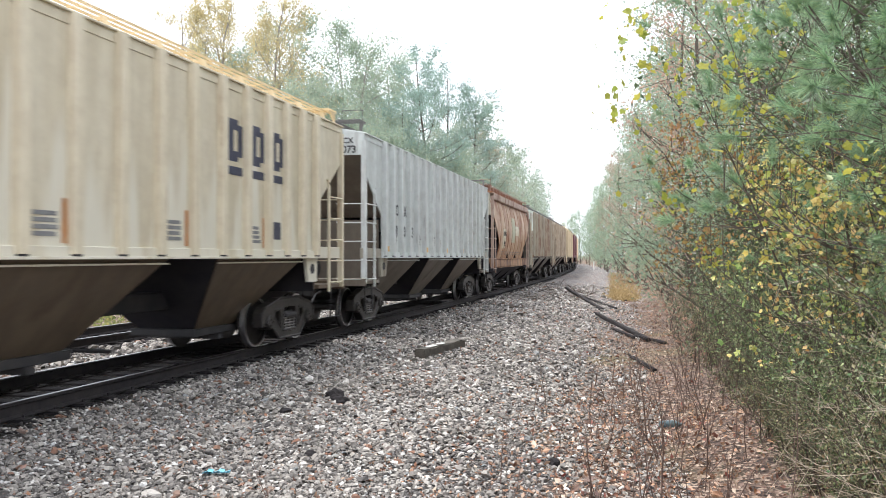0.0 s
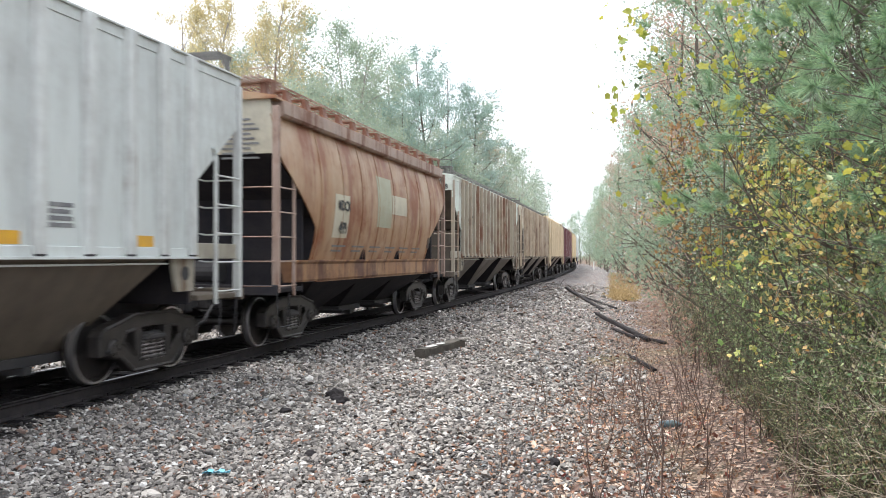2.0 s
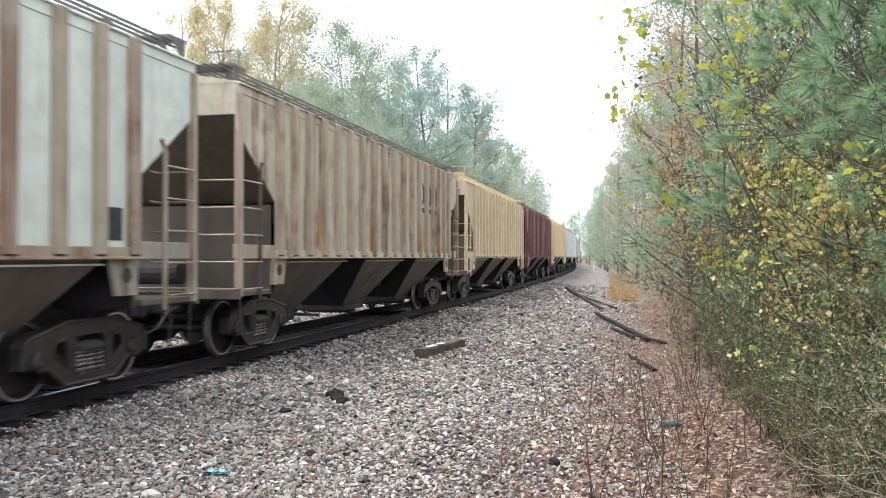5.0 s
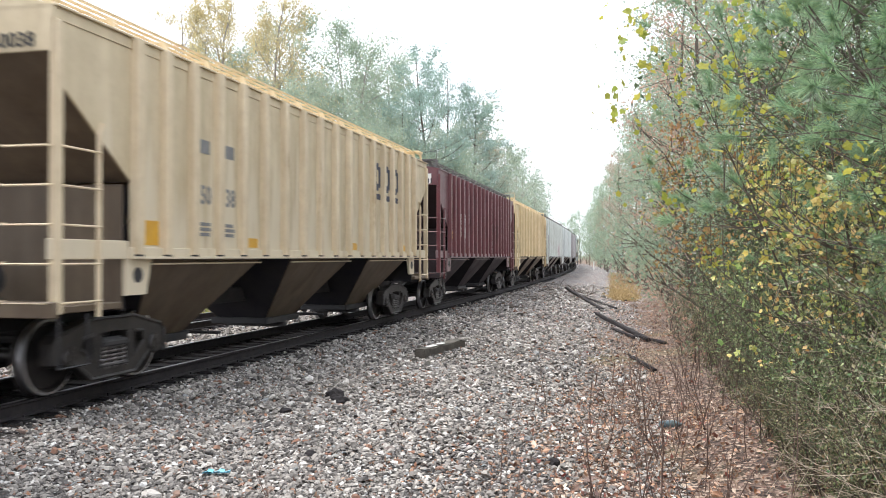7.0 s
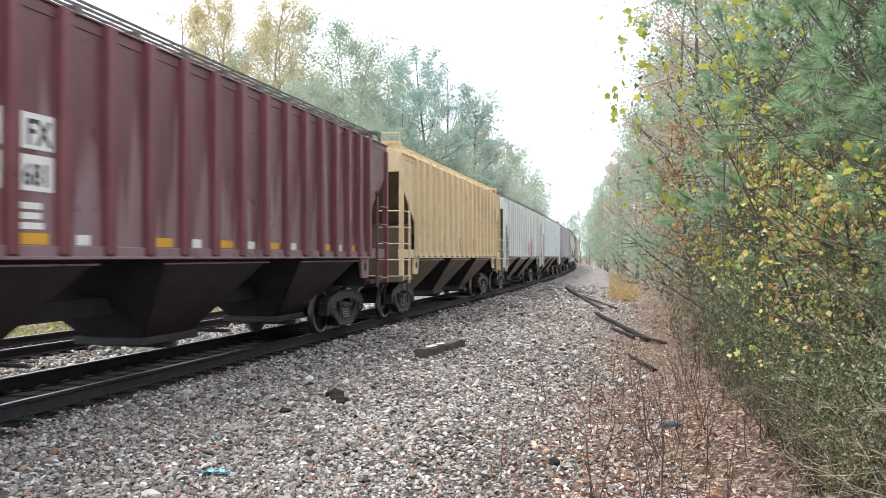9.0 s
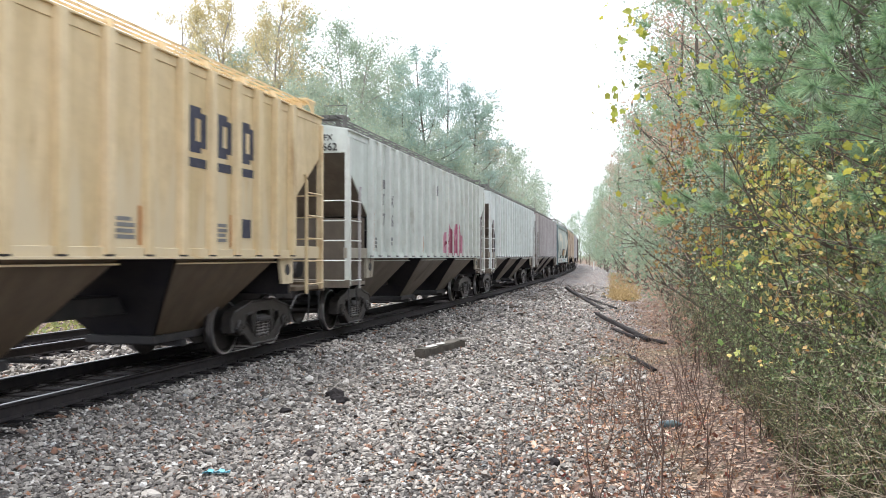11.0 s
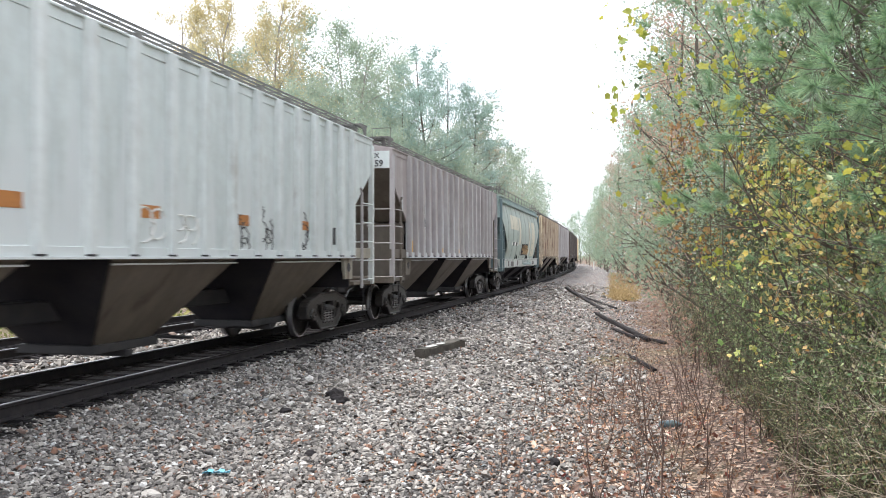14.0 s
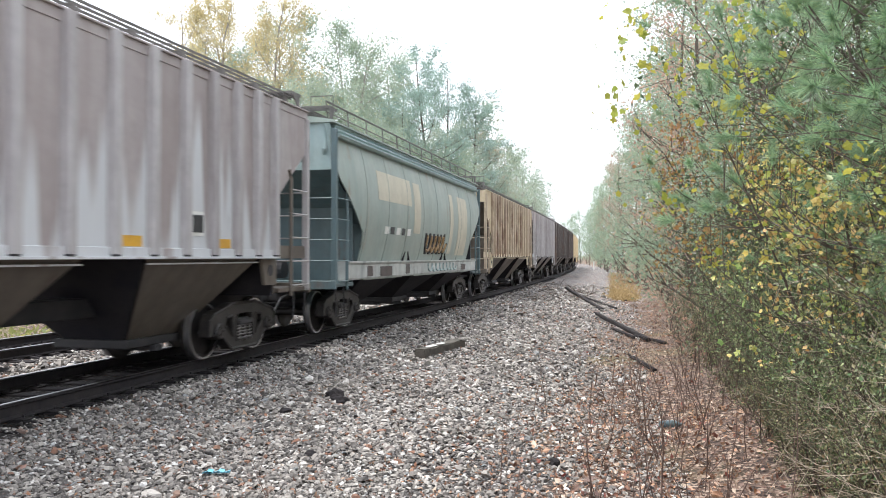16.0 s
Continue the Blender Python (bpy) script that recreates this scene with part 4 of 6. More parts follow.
# the low paints are dusty body colours darkened to hold under-car shade
P = {
    "cream": paint("faded_cream_paint", (0.559, 0.489, 0.35), (0.686, 0.629, 0.495), rusty=0.06, dirty=0.45, dirt=(0.30, 0.23, 0.15), rust=(0.30, 0.20, 0.11), flame=(0.68, 0.64, 0.53)),
    "cream_post": paint("faded_cream_post_paint", (0.635, 0.559, 0.407), (0.762, 0.686, 0.533), rusty=0.12, dirty=0.45, dirt=(0.32, 0.24, 0.16), rust=(0.34, 0.22, 0.12), shift=True),
    "cream_low": paint("dusty_shaded_tan_bay_paint", (0.117, 0.0837, 0.0553), (0.179, 0.134, 0.0897), rusty=0.2, dirty=0.5, rust=(0.09, 0.06, 0.04), dirt=(0.07, 0.055, 0.045)),
    "buff": paint("faded_buff_paint", (0.533, 0.438, 0.285), (0.686, 0.578, 0.4), rusty=0.10, dirty=0.5, dirt=(0.31, 0.22, 0.13), rust=(0.34, 0.22, 0.11), flame=(0.66, 0.57, 0.42)),
    "buff_post": paint("faded_buff_post_paint", (0.609, 0.495, 0.331), (0.762, 0.635, 0.444), rusty=0.15, dirty=0.5, dirt=(0.32, 0.23, 0.14), rust=(0.34, 0.22, 0.11), shift=True),
    "grey": paint("chalky_light_grey_paint", (0.456, 0.48, 0.466), (0.633, 0.671, 0.652), rusty=0.0, streak=0.8, dirt=(0.22, 0.195, 0.18), dirty=0.6, flame=(0.6, 0.635, 0.615)),
    "grey_post": paint("chalky_grey_post_paint", (0.506, 0.525, 0.506), (0.659, 0.683, 0.664), rusty=0.1, streak=0.8, dirt=(0.18, 0.15, 0.135), dirty=0.6, shift=True),
    "grey_low": paint("dusty_shaded_grey_bay_paint", (0.134, 0.108, 0.0837), (0.194, 0.161, 0.124), rusty=0.25, dirty=0.5, rust=(0.075, 0.055, 0.042), dirt=(0.06, 0.05, 0.042)),
    "orange": paint("rust_streaked_tan_paint", (0.36, 0.205, 0.105), (0.43, 0.3, 0.185), rust=(0.24, 0.085, 0.035), rusty=0.68, streak=0.8, dirt=(0.34, 0.15, 0.06), dirty=0.8, wide=1.5, rough=0.42),
    "orange_end": paint("pale_faded_end_paint", (0.52, 0.48, 0.37), (0.58, 0.54, 0.44), rust=(0.30, 0.18, 0.10), rusty=0.3, dirty=0.5),
    "orange_chord": paint("pinkish_rusty_chord_paint", (0.42, 0.31, 0.26), (0.36, 0.25, 0.19), rust=(0.18, 0.08, 0.05), rusty=0.6, dirty=0.5),
    "orange_sill": paint("orange_rusty_sill_paint", (0.36, 0.17, 0.07), (0.44, 0.26, 0.13), rust=(0.11, 0.045, 0.028), rusty=0.75, dirty=0.7),
    "mint": paint("pale_green_grey_paint", (0.567, 0.637, 0.581), (0.752, 0.808, 0.738), rust=(0.24, 0.12, 0.07), rusty=0.20, streak=0.7, dirty=0.5, dirt=(0.28, 0.20, 0.14), wide=0.8),
    "mint_post": paint("rusted_green_grey_post_paint", (0.44, 0.43, 0.36), (0.36, 0.25, 0.165), rust=(0.19, 0.085, 0.05), rusty=0.56, streak=0.9, dirty=0.6, shift=True),
    "rosy": paint("pinkish_grimy_cream_paint", (0.5, 0.43, 0.33), (0.67, 0.61, 0.48), rust=(0.24, 0.145, 0.105), rusty=0.5, streak=0.9, dirty=0.75),
    "rosy_post": paint("brown_stained_cream_post_paint", (0.56, 0.48, 0.37), (0.44, 0.34, 0.245), rust=(0.18, 0.11, 0.08), rusty=0.48, streak=0.9, dirty=0.7, shift=True),
    "maroon": paint("dull_maroon_paint", (0.125, 0.044, 0.053), (0.175, 0.075, 0.085), rust=(0.10, 0.05, 0.055), rusty=0.30, streak=0.9, dirty=0.3, dirt=(0.055, 0.025, 0.028), rough=0.36, flame=(0.25, 0.165, 0.175)),
    "maroon_post": paint("maroon_post_paint", (0.156, 0.0461, 0.0522), (0.197, 0.0678, 0.0762), rust=(0.08, 0.035, 0.038), rusty=0.3, dirty=0.3, dirt=(0.05, 0.022, 0.025), rough=0.36, shift=True),
    "maroon_low": paint("shaded_maroon_bay_paint", (0.024, 0.013, 0.016), (0.034, 0.018, 0.021), rusty=0.1, dirty=0.5, dirt=(0.03, 0.02, 0.02)),
    "tan": paint("yellow_tan_paint", (0.609, 0.463, 0.254), (0.749, 0.603, 0.381), rusty=0.14, dirty=0.4, dirt=(0.32, 0.22, 0.12), rust=(0.36, 0.22, 0.09), flame=(0.66, 0.55, 0.37)),
    "tan_post": paint("yellow_tan_post_paint", (0.66, 0.52, 0.299), (0.774, 0.622, 0.4), rusty=0.18, dirty=0.4, dirt=(0.32, 0.22, 0.12), rust=(0.34, 0.20, 0.09), shift=True),
    "pale": paint("pale_grey_green_paint", (0.536, 0.585, 0.543), (0.671, 0.718, 0.678), rusty=0.02, dirty=0.45, dirt=(0.31, 0.30, 0.27), rust=(0.36, 0.33, 0.27)),
    "pale_post": paint("pale_grey_post_paint", (0.577, 0.603, 0.563), (0.698, 0.725, 0.684), rusty=0.1, dirty=0.5, dirt=(0.29, 0.27, 0.23), rust=(0.33, 0.29, 0.23), shift=True),
    "bluish": paint("bluish_white_paint", (0.536, 0.59, 0.577), (0.698, 0.745, 0.725), rusty=0.05, dirty=0.45, dirt=(0.33, 0.32, 0.29), rust=(0.40, 0.37, 0.29), flame=(0.62, 0.65, 0.64)),
    "bluish_post": paint("bluish_white_post_paint", (0.577, 0.617, 0.603), (0.725, 0.757, 0.737), rusty=0.12, dirty=0.5, dirt=(0.29, 0.27, 0.24), rust=(0.34, 0.31, 0.26), shift=True),
    "umber": paint("brownish_grey_grimy_paint", (0.329, 0.279, 0.267), (0.439, 0.401, 0.391), rusty=0.1, streak=0.45, dirty=0.45, dirt=(0.19, 0.16, 0.155), rust=(0.20, 0.165, 0.155), flame=(0.58, 0.59, 0.60)),
    "umber_post": paint("brownish_grey_post_paint", (0.348, 0.319, 0.315), (0.524, 0.507, 0.507), rusty=0.15, dirty=0.6, dirt=(0.17, 0.145, 0.14), rust=(0.2, 0.16, 0.15), shift=True),
    "sea": paint("faded_sea_green_paint", (0.26, 0.33, 0.3), (0.38, 0.42, 0.37), rust=(0.30, 0.24, 0.18), rusty=0.22, streak=0.8, dirty=0.45, dirt=(0.24, 0.24, 0.21), wide=1.4),
    "sea_chord": paint("pale_blue_green_chord_paint", (0.31, 0.43, 0.43), (0.42, 0.51, 0.5), rusty=0.1, dirty=0.4, dirt=(0.18, 0.2, 0.2)),
    "sea_sill": paint("patchy_white_sill_paint", (0.60, 0.61, 0.58), (0.40, 0.44, 0.42), rusty=0.45, rust=(0.16, 0.16, 0.15), dirty=0.5),
    "sea_end": paint("dull_blue_grey_end_paint", (0.09, 0.145, 0.16), (0.15, 0.21, 0.22), rusty=0.2, dirty=0.5),
    "plate": paint("grimy_beige_plate_paint", (0.34, 0.31, 0.25), (0.43, 0.40, 0.33), rusty=0.45, dirty=0.8, rust=(0.14, 0.09, 0.06), dirt=(0.12, 0.10, 0.08)),
    "dark": paint("dark_brown_sooty_paint", (0.075, 0.058, 0.052), (0.12, 0.10, 0.09), rusty=0.3, dirty=0.5, dirt=(0.05, 0.04, 0.04)),
    "dark_post": paint("dark_brown_sooty_post_paint", (0.075, 0.058, 0.052), (0.11, 0.09, 0.08), rusty=0.3, dirty=0.5, dirt=(0.05, 0.04, 0.04), shift=True),
    "low": paint("dusty_shaded_brown_bay_paint", (0.118, 0.0971, 0.0777), (0.172, 0.146, 0.118), rusty=0.25, dirty=0.6, rust=(0.07, 0.05, 0.04), dirt=(0.055, 0.045, 0.04)),
}


def ribbed(label, colour, posts, lead, tail, low="low", **more):
    return dict(kind="ribbed", label=label, paint=P[colour], post_paint=P[colour + "_post"], low=P[low], posts=posts, lead=lead, tail=tail, sill=SILL, eave=EAVE, **more)


# where each car's ends stand along the track at 8 s
SPEED, SLOWING, MID = 10.990, -0.01518, 8.0
CARS = [
    ribbed("cream ribbed covered hopper with navy block emblem", "cream", 18, -87.95, -71.57, "cream_low", mark="emblem", hatch=P["tan"]),
    ribbed("chalky grey ribbed covered hopper with dirt-streaked sides", "grey", 17, -70.16, -54.01, "grey_low", mark="grey", eave2=0.08, walk_up=0.20, walk_out=0.95, plate_paint=P["plate"]),
    dict(kind="curved", label="rust-streaked tan curved-side covered hopper with orange sill", paint=P["orange"], low=M_UNDERSHADE, seams=7, chords=1, chord_paint=P["orange_chord"], sill_paint=P["orange_sill"],
         seam_paint=P["orange"], end_paint=P["orange_chord"], end_panel_paint=P["orange_end"], hatch=P["orange_chord"], lead=-52.69, tail=-39.89, sill=1.56, eave=4.44, mark="orange", walk_up=0.34, walk_out=1.22, bracket=0.10),
    ribbed("pale green covered hopper with rusted brown ribs", "mint", 18, -38.55, -22.20, mark="mint", sill_paint=P["mint_post"], plate_paint=P["plate"]),
    ribbed("grimy pinkish cream covered hopper with brown-stained ribs", "rosy", 18, -20.92, -4.69, mark="rosy", rail_paint=P["dark_post"], plate_paint=P["rosy_post"]),
    ribbed("buff ribbed covered hopper with small navy emblem", "buff", 18, -3.13, 13.05, "cream_low", mark="cream", hatch=P["tan"]),
    ribbed("dull maroon ribbed covered hopper with yellow reflectors", "maroon", 18, 14.54, 31.01, "maroon_low", mark="maroon"),
    ribbed("yellow-tan ribbed covered hopper with navy block emblem", "tan", 18, 32.31, 48.57, "cream_low", mark="emblem", hatch=P["tan"]),
    ribbed("pale grey ribbed covered hopper with pink graffiti", "pale", 18, 50.06, 66.47, "grey_low", mark="graffiti", rail_paint=P["umber_post"], plate_paint=P["plate"]),
    ribbed("bluish white ribbed covered hopper with orange patches", "bluish", 18, 68.01, 84.56, "grey_low", mark="bluish", rail_paint=P["umber_post"], plate_paint=P["plate"]),
    ribbed("brownish grey grimy ribbed covered hopper", "umber", 18, 86.15, 102.39, mark="umber", rail_paint=P["low"], plate_paint=P["low"]),
    dict(kind="curved", label="faded sea-green curved-side covered hopper with patchy sill", paint=P["sea"], low=P["sea_end"], seams=7, chords=3, chord_paint=P["sea_chord"], sill_paint=P["sea_sill"],
         seam_paint=P["sea"], end_paint=P["sea_end"], end_panel_paint=P["sea_chord"], platform_paint=P["sea_end"], lead=103.78, tail=119.91, sill=1.52, eave=4.46, mark="sea", walk_up=0.20, walk_out=1.0),
    dict(ribbed("cream covered hopper with brown-stained ribs", "buff", 18, 121.40, 137.60, mark="", roof=P["dark"]), post_paint=P["rosy_post"]),
    ribbed("grimy brownish grey ribbed covered hopper", "umber", 17, 139.10, 155.30, mark=""),
    ribbed("dark brown sooty ribbed covered hopper", "dark", 17, 156.80, 173.00, mark=""),
    ribbed("dark brown sooty ribbed covered hopper", "dark", 17, 174.50, 190.70, mark=""),
    ribbed("yellow-tan ribbed covered hopper", "tan", 16, 192.20, 208.40, "cream_low", mark=""),
    ribbed("yellow-tan ribbed covered hopper", "tan", 16, 209.90, 226.10, "cream_low", mark=""),
    ribbed("chalky grey ribbed covered hopper", "grey", 16, 227.60, 243.80, "grey_low", mark=""),
]


def emblem(car, places, z, size, mat):
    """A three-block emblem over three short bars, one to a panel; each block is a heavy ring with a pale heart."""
    for y in places:
        y += 0.09
        w, t = size * 0.36, size * 0.25
        block = Shape().box(1.502, 1.507, y - w, y - w + t, z, z + size).box(1.502, 1.507, y + w - t, y + w, z + size * 0.12, z + size * 0.88)
        block.box(1.502, 1.507, y - w + t, y + w - t, z, z + t).box(1.502, 1.507, y - w + t, y + w - t, z + size - t, z + size)
        part("emblem_block", block, mat, car, "navy emblem block")
        part("emblem_bar", Shape().box(1.502, 1.507, y - w - 0.02, y + w + 0.02, z - size * 0.32, z - size * 0.12), mat, car, "navy bar")


def build_marks(car, spec):
    half = spec["length"] / 2
    mark, X = spec["mark"], 1.502
    gap = (2 * half - 3.04) / max(1, spec.get("posts", 8) - 1)

    def bay(k):
        """The middle of the k-th panel between posts."""
        return post_place(spec, k + 0.5)
    if mark == "emblem":
        emblem(car, [bay(12), bay(13), bay(14)], 3.14, 0.66, M_BLACKPAINT)
        for k in range(1, spec["posts"] - 2, 3):
            panel(car, "orange_stripe", X, bay(k) + 0.26, bay(k) + 0.36, 1.80, 2.30, M_ORANGE, "faded orange upright stripe")
            bars(car, X, bay(k) - 0.2, 2.1, 4, 0.05, M_MARK, width=0.4)
        panel(car, "stencil_panel", X, bay(spec["posts"] - 4) - 0.2, bay(spec["posts"] - 4) + 0.2, 1.95, 2.25, M_BLACKPAINT, "dark stencil panel")
    elif mark == "grey":
        for k, w in ((1, "MO"), (2, "CX")):
            words_on_side(car, w, X, bay(k), 2.72, 0.40, M_LETTER)
        for k, w in ((1, "48"), (2, "10"), (3, "73")):
            words_on_side(car, w, X, bay(k), 2.18, 0.40, M_LETTER)
        for k in (0, 5, 8, 11, 14):
            panel(car, "reflector", X, bay(k) - 0.2, bay(k) + 0.2, 1.78, 1.92, M_YELLOW, "yellow reflector")
        for k in (1, 4, 6, 7, 10, 12):
            bars(car, X, bay(k) - 0.2, 2.2, 4, 0.05, M_MARK, width=0.4)
    elif mark == "orange":
        curved_patch(car, spec, "patch", -3.62, -2.75, 2.05, 2.95, M_OLDWHITE, "pale stencil patch")
        curved_patch(car, spec, "patch", -0.75, 0.40, 2.36, 3.58, M_PALEGREEN, "pale green repainted patch")
        curved_patch(car, spec, "patch", 0.45, 1.75, 2.72, 3.20, M_OLDWHITE, "pale cream repainted patch")
        words_on_side(car, "MDCX", bulge(spec, 2.75) + 0.02, -3.16, 2.62, 0.30, M_LETTER)
        words_on_side(car, "499", bulge(spec, 2.25) + 0.03, -3.16, 2.14, 0.36, M_LETTER)
        for k in range(6):
            curved_patch(car, spec, "small_print", -3.5 + 1.25 * k, -2.7 + 1.25 * k, 1.86, 1.90, M_MARK, "small stencilled print", 0.010)
            curved_patch(car, spec, "small_print", -3.5 + 1.25 * k, -2.9 + 1.25 * k, 1.76, 1.80, M_MARK, "small stencilled print", 0.010)
        curved_patch(car, spec, "stencil_panel", 4.3, 4.6, 1.9, 2.2, M_LETTER, "black stencil panel")
    elif mark == "mint":
        for k in (1, 2):
            panel(car, "stencil_panel", X, bay(k) - 0.25, bay(k) + 0.25, 2.75, 3.45, M_OLDSTENCIL, "white stencil panel")
        for k in (1, 2, 3):
            panel(car, "stencil_panel", X, bay(k) - 0.25, bay(k) + 0.25, 2.08, 2.66, M_OLDSTENCIL, "pale stencil panel")
        for k, w in ((1, "ND"), (2, "YX")):
            words_on_side(car, w, X + 0.006, bay(k), 2.88, 0.42, M_LETTER)
        for k, w in ((1, "82"), (2, "05"), (3, "08")):
            words_on_side(car, w, X + 0.006, bay(k), 2.22, 0.42, M_LETTER)
        for k in (1, 2):
            bars(car, X + 0.006, bay(k) - 0.2, 2.0, 3, 0.07, M_MARK, width=0.4)
        for k in (0, 3, 6, 13):
            panel(car, "orange_stripe", X, bay(k) + 0.2, bay(k) + 0.28, 1.80, 2.30, M_ORANGE, "faded orange upright stripe")
        panel(car, "stencil_panel", X, bay(16) - 0.15, bay(16) + 0.15, 1.85, 2.25, M_LETTER, "black stencil panel")
        panel(car, "reflector", X, bay(0) - 0.2, bay(0) + 0.15, 2.0, 2.2, M_LETTER, "black stencil panel")
    elif mark == "rosy":
        emblem(car, [bay(12), bay(13), bay(14)], 3.14, 0.64, M_BLACKPAINT)
        for k in (2, 6, 12, 15):
            panel(car, "reflector", X, bay(k) + 0.2, bay(k) + 0.3, 1.80, 2.55, M_YELLOW, "yellow upright reflector")
    elif mark == "cream":
        emblem(car, [bay(12), bay(13), bay(14)], 3.24, 0.66, M_BLACKPAINT)
        for k in (2, 3):
            panel(car, "stencil_panel", X, bay(k) - 0.16, bay(k) + 0.16, 3.15, 3.35, M_MARK, "faded mark")
            bars(car, X, bay(k) - 0.2, 2.1, 3, 0.05, M_MARK, width=0.4)
        for k, w in ((2, "50"), (3, "38")):
            words_on_side(car, w, X, bay(k), 2.42, 0.38, M_MARK)
        for k in (0, 4, 10, 15):
            panel(car, "reflector", X, bay(k) - 0.22, bay(k) + 0.22, 1.80, 1.95 if k else 2.12, M_YELLOW, "yellow reflector")
    elif mark == "maroon":
        for k, w, v in ((2, "IT", "366"), (3, "FX", "681")):
            panel(car, "stencil_panel", X, bay(k) - 0.29, bay(k) + 0.29, 2.78, 3.16, M_WHITE, "white stencil panel")
            panel(car, "stencil_panel", X, bay(k) - 0.29, bay(k) + 0.29, 2.34, 2.72, M_WHITE, "white stencil panel")
            words_on_side(car, w, X + 0.006, bay(k), 2.83, 0.38, M_LETTER)
            words_on_side(car, v, X + 0.006, bay(k) - 0.03, 2.40, 0.33, M_LETTER)
            bars(car, X, bay(k) - 0.2, 2.15, 3, 0.07, M_WHITE, width=0.4)
        panel(car, "reflector", X, bay(0) - 0.26, bay(0) + 0.26, 2.25, 2.55, M_YELLOW, "yellow reflector")
        for k in (3, 6, 8, 10, 13, 15):
            panel(car, "reflector", X, bay(k) - 0.22, bay(k) + 0.22, 1.78, 1.90, M_YELLOW, "yellow reflector")
        for k in (1, 4, 7, 9, 11, 14):
            panel(car, "stencil_panel", X, bay(k) - 0.12, bay(k) + 0.12, 1.78, 1.90, M_WHITE, "white reflector")
    elif mark == "graffiti":
        for k, w, v in ((1, "IT", "87"), (2, "FX", "66"), (3, "", "2")):
            if w:
                words_on_side(car, w, X, bay(k), 2.92, 0.40, M_MARK)
            words_on_side(car, v, X, bay(k) - (0.1 if k == 3 else 0), 2.42, 0.42, M_MARK)
        panel(car, "stencil_panel", X, bay(1) - 0.18, bay(1) + 0.24, 3.32, 3.54, M_MARK, "grey overpainted patch")
        bars(car, X, bay(2) - 0.2, 2.06, 2, 0.08, M_BLACKPAINT, width=0.45)
        panel(car, "shield_top", X, bay(8) - 0.24, bay(8) + 0.24, 3.55, 3.85, M_MARK, "dark shield emblem top")
        part("shield", Shape().prism([(bay(8) - 0.24, 3.53), (bay(8) + 0.24, 3.53), (bay(8) + 0.26, 3.25), (bay(8) + 0.15, 3.05), (bay(8), 2.98), (bay(8) - 0.15, 3.05), (bay(8) - 0.26, 3.25)], "x", X, X + 0.004), M_WHITE, car, "white shield emblem")
        posts = [post_place(spec, k) for k in range(spec["posts"])]

        def sprayed(name, low, high, y0, y1, mat, label, lift):
            """Paint laid over sheets and posts alike, in narrow upright strips between two outlines."""
            def skin(y):
                near = min(abs(y - p) for p in posts)
                return 1.614 if near < 0.062 else 1.614 - 0.112 * (near - 0.062) / 0.034 if near < 0.096 else X
            steps = max(2, int((y1 - y0) / 0.017))
            vs, fs = [], []
            for q in range(steps + 1):
                y = y0 + (y1 - y0) * q / steps
                a, c2, x = low(q / steps), high(q / steps), skin(y) + lift
                vs += [(x, y, a), (x, y, max(c2, a + 0.01)), (x - 0.003, y, a), (x - 0.003, y, max(c2, a + 0.01))]
            for q in range(0, 4 * steps, 4):
                fs += [(q, q + 4, q + 5, q + 1), (q + 3, q + 7, q + 6, q + 2), (q + 1, q + 5, q + 7, q + 3), (q + 2, q + 6, q + 4, q)]
            sh = Shape().add(vs, fs)
            part(name, sh, mat, car, label)
        y0 = bay(9) + 0.10
        tops = (0.78, 1.05, 0.98, 1.08, 0.95)
        for k in range(5):
            a = y0 + 0.52 * k
            sprayed("graffiti", lambda f: 1.69, lambda f, k=k: 1.69 + tops[k] * (0.72 + 0.28 * math.sin(math.pi * f)) * (1 - 0.12 * (1 if 0.42 < f < 0.5 else 0)), a, a + 0.66, M_PINK if k % 2 else M_PINKLIGHT, "pink spray paint letter", 0.001 * k)
            sprayed("graffiti", lambda f, k=k: 1.75 + tops[k] * (0.25 + 0.3 * f), lambda f, k=k: 1.75 + tops[k] * (0.40 + 0.3 * f), a + 0.1, a + 0.42, M_PINKLIGHT if k % 2 else M_BRICKRED, "spray paint stroke", 0.008)
            sprayed("graffiti", lambda f, k=k: 1.69 + tops[k] * 0.02, lambda f, k=k: 1.69 + tops[k] * (0.9 - 0.3 * f), a + 0.54, a + 0.63, M_BRICKRED, "dark outline stroke", 0.008)
        for k, d in ((0, 0.0), (3, -0.16), (6, 0.02), (9, -0.1), (15, 0.1)):
            panel(car, "orange_stripe", X, bay(k) + d, bay(k) + d + 0.08, 1.78, 2.75 if k == 0 else 2.25, M_ORANGE, "faded orange upright stripe")
        bars(car, X, bay(0) + 0.16, 2.05, 3, 0.06, M_LETTER, width=0.22)
        panel(car, "stencil_panel", X, bay(15) - 0.2, bay(15) + 0.15, 1.95, 2.3, M_LETTER, "black stencil panel")
    elif mark == "bluish":
        for k, w, v in ((1, "IT", "37"), (2, "FX", "98")):
            panel(car, "stencil_panel", X, bay(k) - 0.28, bay(k) + 0.28, 2.25, 2.75, M_WHITE, "white stencil panel")
            words_on_side(car, w, X + 0.006, bay(k), 2.95, 0.42, M_LETTER)
            words_on_side(car, v, X + 0.006, bay(k), 2.32, 0.42, M_LETTER)
        words_on_side(car, "5", X + 0.006, bay(3) - 0.1, 2.32, 0.42, M_LETTER)
